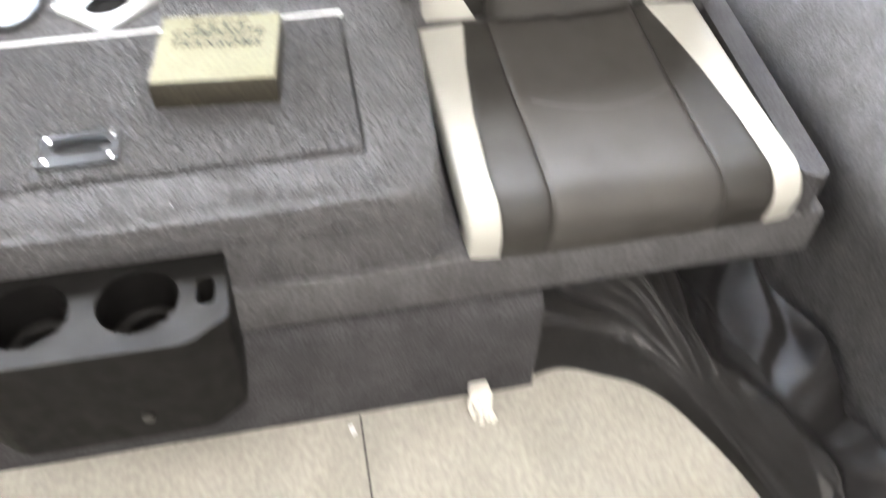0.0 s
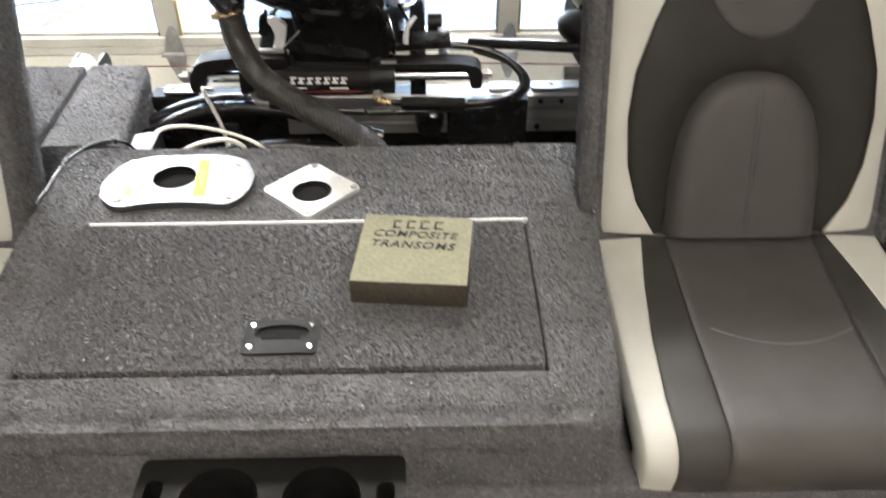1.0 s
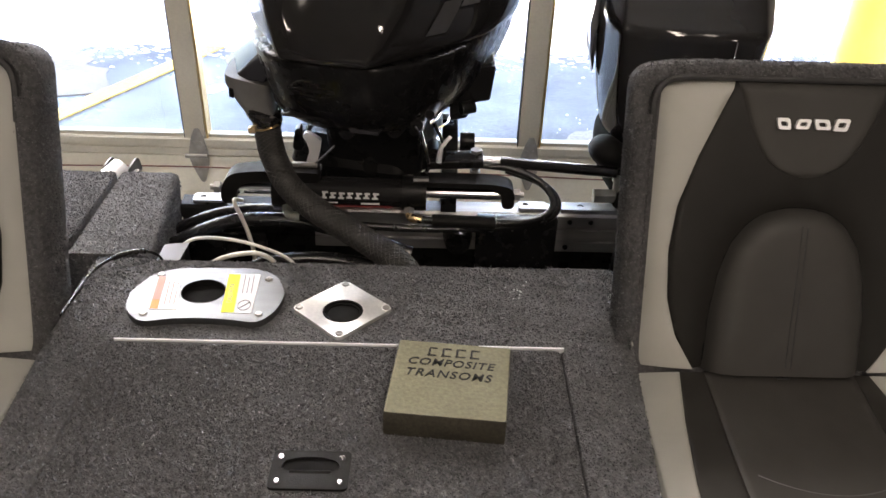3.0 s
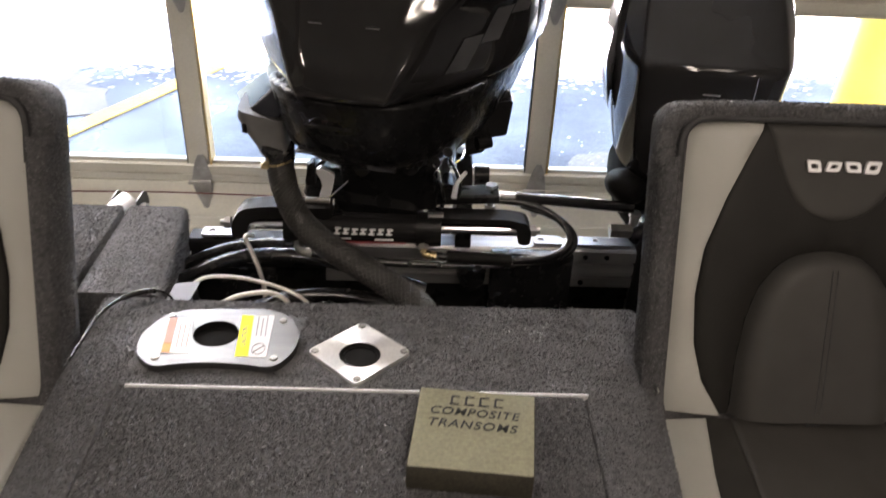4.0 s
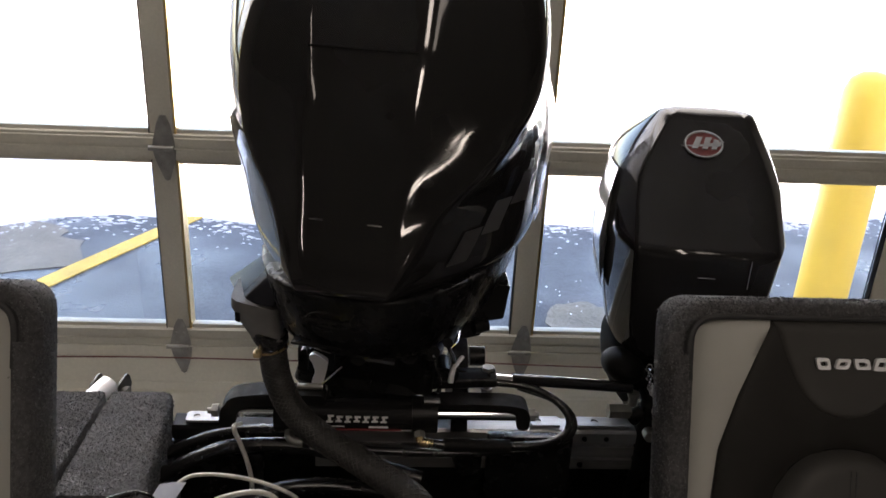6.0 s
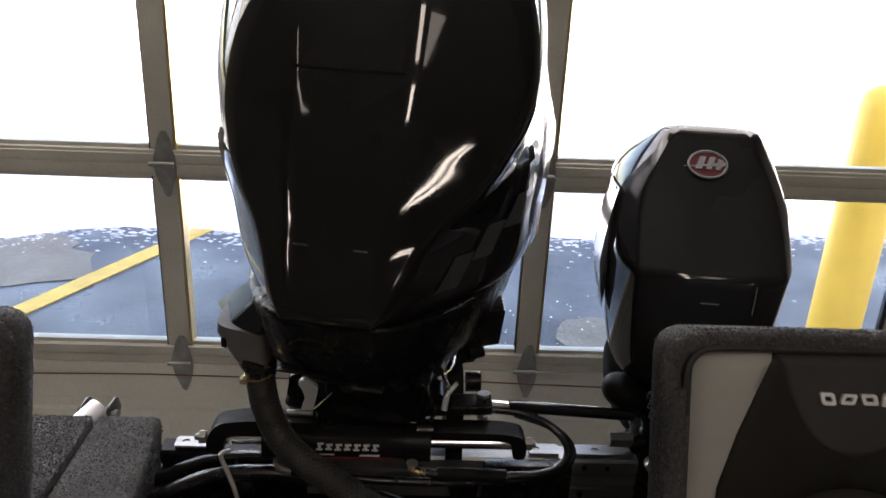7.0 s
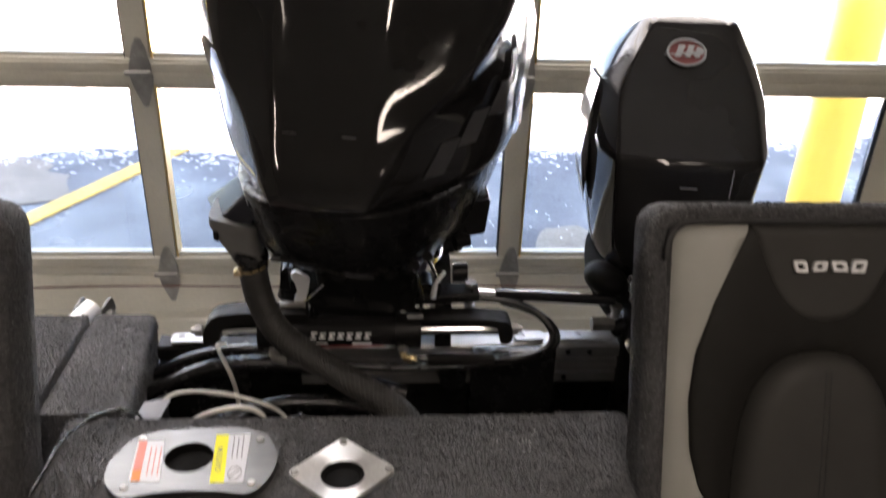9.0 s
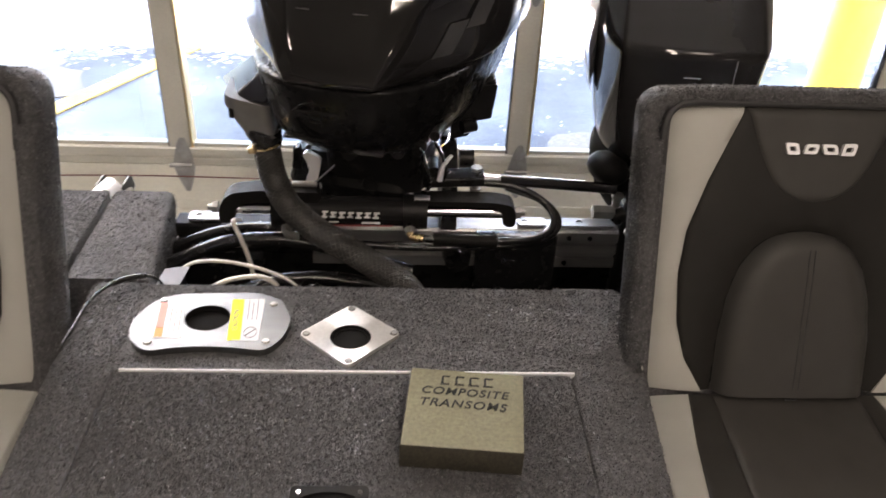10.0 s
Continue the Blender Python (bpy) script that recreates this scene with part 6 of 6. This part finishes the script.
# ---- the kicker ----
KICK = Matrix.Translation((0.614, 1.20, 0.0)) @ Matrix.Rotation(radians(-8), 4, "Z")
kicker_black = material("kicker_black_paint", (0.014, 0.0135, 0.0138), 0.08, spec=0.4, var=0.15, scale=3, rough_var=0.03)
kicker = thing("kicker_motor", "small gloss-black auxiliary outboard with a round cowl badge", "outboard motor", (0.64, 1.2, 0.3))
KR = [(0, 0.0), (0.45, 0.0), (0.74, 0.04), (0.94, 0.20), (1.0, 0.45), (0.94, 0.75), (0.66, 0.96), (0, 1.0)]
KC = [(0.50, 0.140, -0.205, 0.16), (0.56, 0.155, -0.222, 0.20), (0.66, 0.168, -0.232, 0.24), (0.78, 0.180, -0.242, 0.27), (0.865, 0.178, -0.142, 0.27), (0.915, 0.154, -0.083, 0.25), (0.984, 0.098, -0.006, 0.08), (0.998, 0.080, 0.022, 0.035)]
b, rows, lay = cage(KC, KR, KICK, creases=[(2, 1, 7, 0.8), (4, 1, 6, 0.3)], drift=[(0.5, 0.0), (0.90, 0.0), (0.998, 0.012)])
for row, sharp in ((rows[3], 1.0), (rows[6], 0.95)):
    for i in range(len(row)):
        e = b.edges.get((row[i], row[(i + 1) % len(row)]))
        if e:
            e[lay] = sharp
kcowl = part("cowl", b, kicker_black, kicker, "gloss-black faceted cowl", subsurf=3)
b, rows, lay = cage([(0.30, 0.055, -0.10, 0.12), (0.40, 0.135, -0.18, 0.14), (0.46, 0.152, -0.205, 0.17), (0.52, 0.146, -0.205, 0.18)], KR, KICK)
part("lower_pan", b, void_black, kicker, "matt black lower pan", subsurf=2)
part("leg", loft([[KICK @ Vector((x, y, z)) for x, y in circle(0, 0.0, w, 18, w * 1.4)] for z, w in ((0.36, 0.06), (0.0, 0.045), (-0.4, 0.035))]), satin_black, kicker)
# badge: a ring with a plain slanted bar across it
KB = KICK @ Matrix.Translation((-0.004, -0.056, 0.940)) @ Matrix.Rotation(radians(-50), 4, "X")
b = bmesh.new()
tube([KB @ Vector((0.036 * math.cos(a), -0.004, 0.030 * math.sin(a))) for a in [2 * math.pi * k / 32 for k in range(33)]], 0.0026, 6, 2, b)
badge = part("badge_ring", b, silver_decal, kcowl, "silver badge ring")
b = loft([[KB @ Vector((x, y, z)) for x, z in circle(0, 0, 0.034, 28, 0.028)] for y in (-0.002, -0.004)])
part("badge_field", b, badge_red, badge, "dull red badge field")
b = bmesh.new()
for pts in ([(-0.024, -0.012), (-0.012, -0.012), (-0.002, 0.016), (-0.014, 0.016)], [(-0.004, -0.012), (0.006, -0.012), (0.016, 0.016), (0.004, 0.016)], [(0.014, -0.012), (0.024, -0.012), (0.030, 0.010), (0.020, 0.012)], [(-0.045, -0.008), (0.03, -0.004), (0.04, 0.008), (0.0, -0.001)]):
    loft([[KB @ Vector((x, y, z)) for x, z in pts] for y in (-0.004, -0.006)], bm=b)
part("badge_bars", b, silver_decal, badge, "plain silver bars", smooth=False)
part("chrome_tick", box(-0.016, 0.016, -0.2445, -0.241, 0.735, 0.738, m=KICK), chrome, kcowl, smooth=False)
part("chrome_tick", box(0.076, 0.078, -0.242, -0.238, 0.72, 0.775, m=KICK), chrome, kcowl, smooth=False)
for k in range(4):
    part("decal_bar", box(-0.105 + 0.009 * k, -0.099 + 0.009 * k, -0.200, -0.190, 0.585, 0.590, m=KICK), print_white, kcowl, smooth=False)
rows_p = [[KICK @ Vector(p) for p in ((-0.176 - o, -0.10 + dy, z), (-0.184 - o, -0.04 + dy, z), (-0.178 - o, 0.06, z), (-0.168, 0.06, z), (-0.168, -0.08 + dy, z))]
          for z, o, dy in ((0.62, -0.010, 0.03), (0.68, 0.004, 0.01), (0.74, 0.012, 0.0), (0.80, 0.006, 0.01), (0.85, -0.004, 0.03), (0.88, -0.014, 0.05))]
part("side_panel", loft(rows_p), silver_decal, kcowl, "silver flank panel", angle=50)
part("steering_arm", tube([(0.565, 0.98, 0.46), (0.53, 0.975, 0.44), (0.50, 0.98, 0.42), (0.49, 0.985, 0.41)], 0.018, 10, 5), satin_black, kicker)
b = rod((0.440, 0.985, 0.424), (0.485, 0.985, 0.424), 0.016, seg=6)
rod((0.485, 0.985, 0.424), (0.56, 0.985, 0.424), 0.009, seg=12, bm=b)
part("pivot_bolt", b, galv, kicker, "large steel pivot bolt")
b = rod((0.487, 0.985, 0.44), (0.487, 0.985, 0.462), 0.009, seg=10)
rod((0.487, 0.985, 0.460), (0.487, 0.985, 0.468), 0.013, seg=6, bm=b)
part("link_bolt", b, galv, kicker)
part("clamp_bracket", box(0.50, 0.62, 0.955, 1.10, 0.15, 0.46, 0.02, 3), satin_black, kicker)
for k in range(3):
    part("wing_screw", rod((0.515 + 0.012 * (k % 2), 0.95, 0.50 - 0.05 * k), (0.515 + 0.012 * (k % 2), 0.93, 0.50 - 0.05 * k), 0.012, seg=10), galv, kicker)
# safety chain and tiller boss beside the clamp
for k in range(6):
    a0 = 1.4 * (k % 2)
    ring = [Vector((0.494 + 0.0022 * k, 0.944, 0.551 - 0.0105 * k)) + Vector((0.0052 * math.cos(a) * math.cos(a0), 0.0052 * math.cos(a) * math.sin(a0), 0.0075 * math.sin(a))) for a in [2 * math.pi * q / 12 for q in range(13)]]
    part("chain_link", tube(ring, 0.0015, 6, 2), chrome, kicker, "bright steel chain link")
b = bmesh.new()
bmesh.ops.create_uvsphere(b, u_segments=24, v_segments=14, radius=1.0, matrix=Matrix.Translation((0.470, 1.03, 0.505)) @ Matrix.Rotation(radians(18), 4, "Y") @ Matrix.Diagonal((0.046, 0.05, 0.032, 1)))
part("tiller_boss", b, plastic_black, kicker)
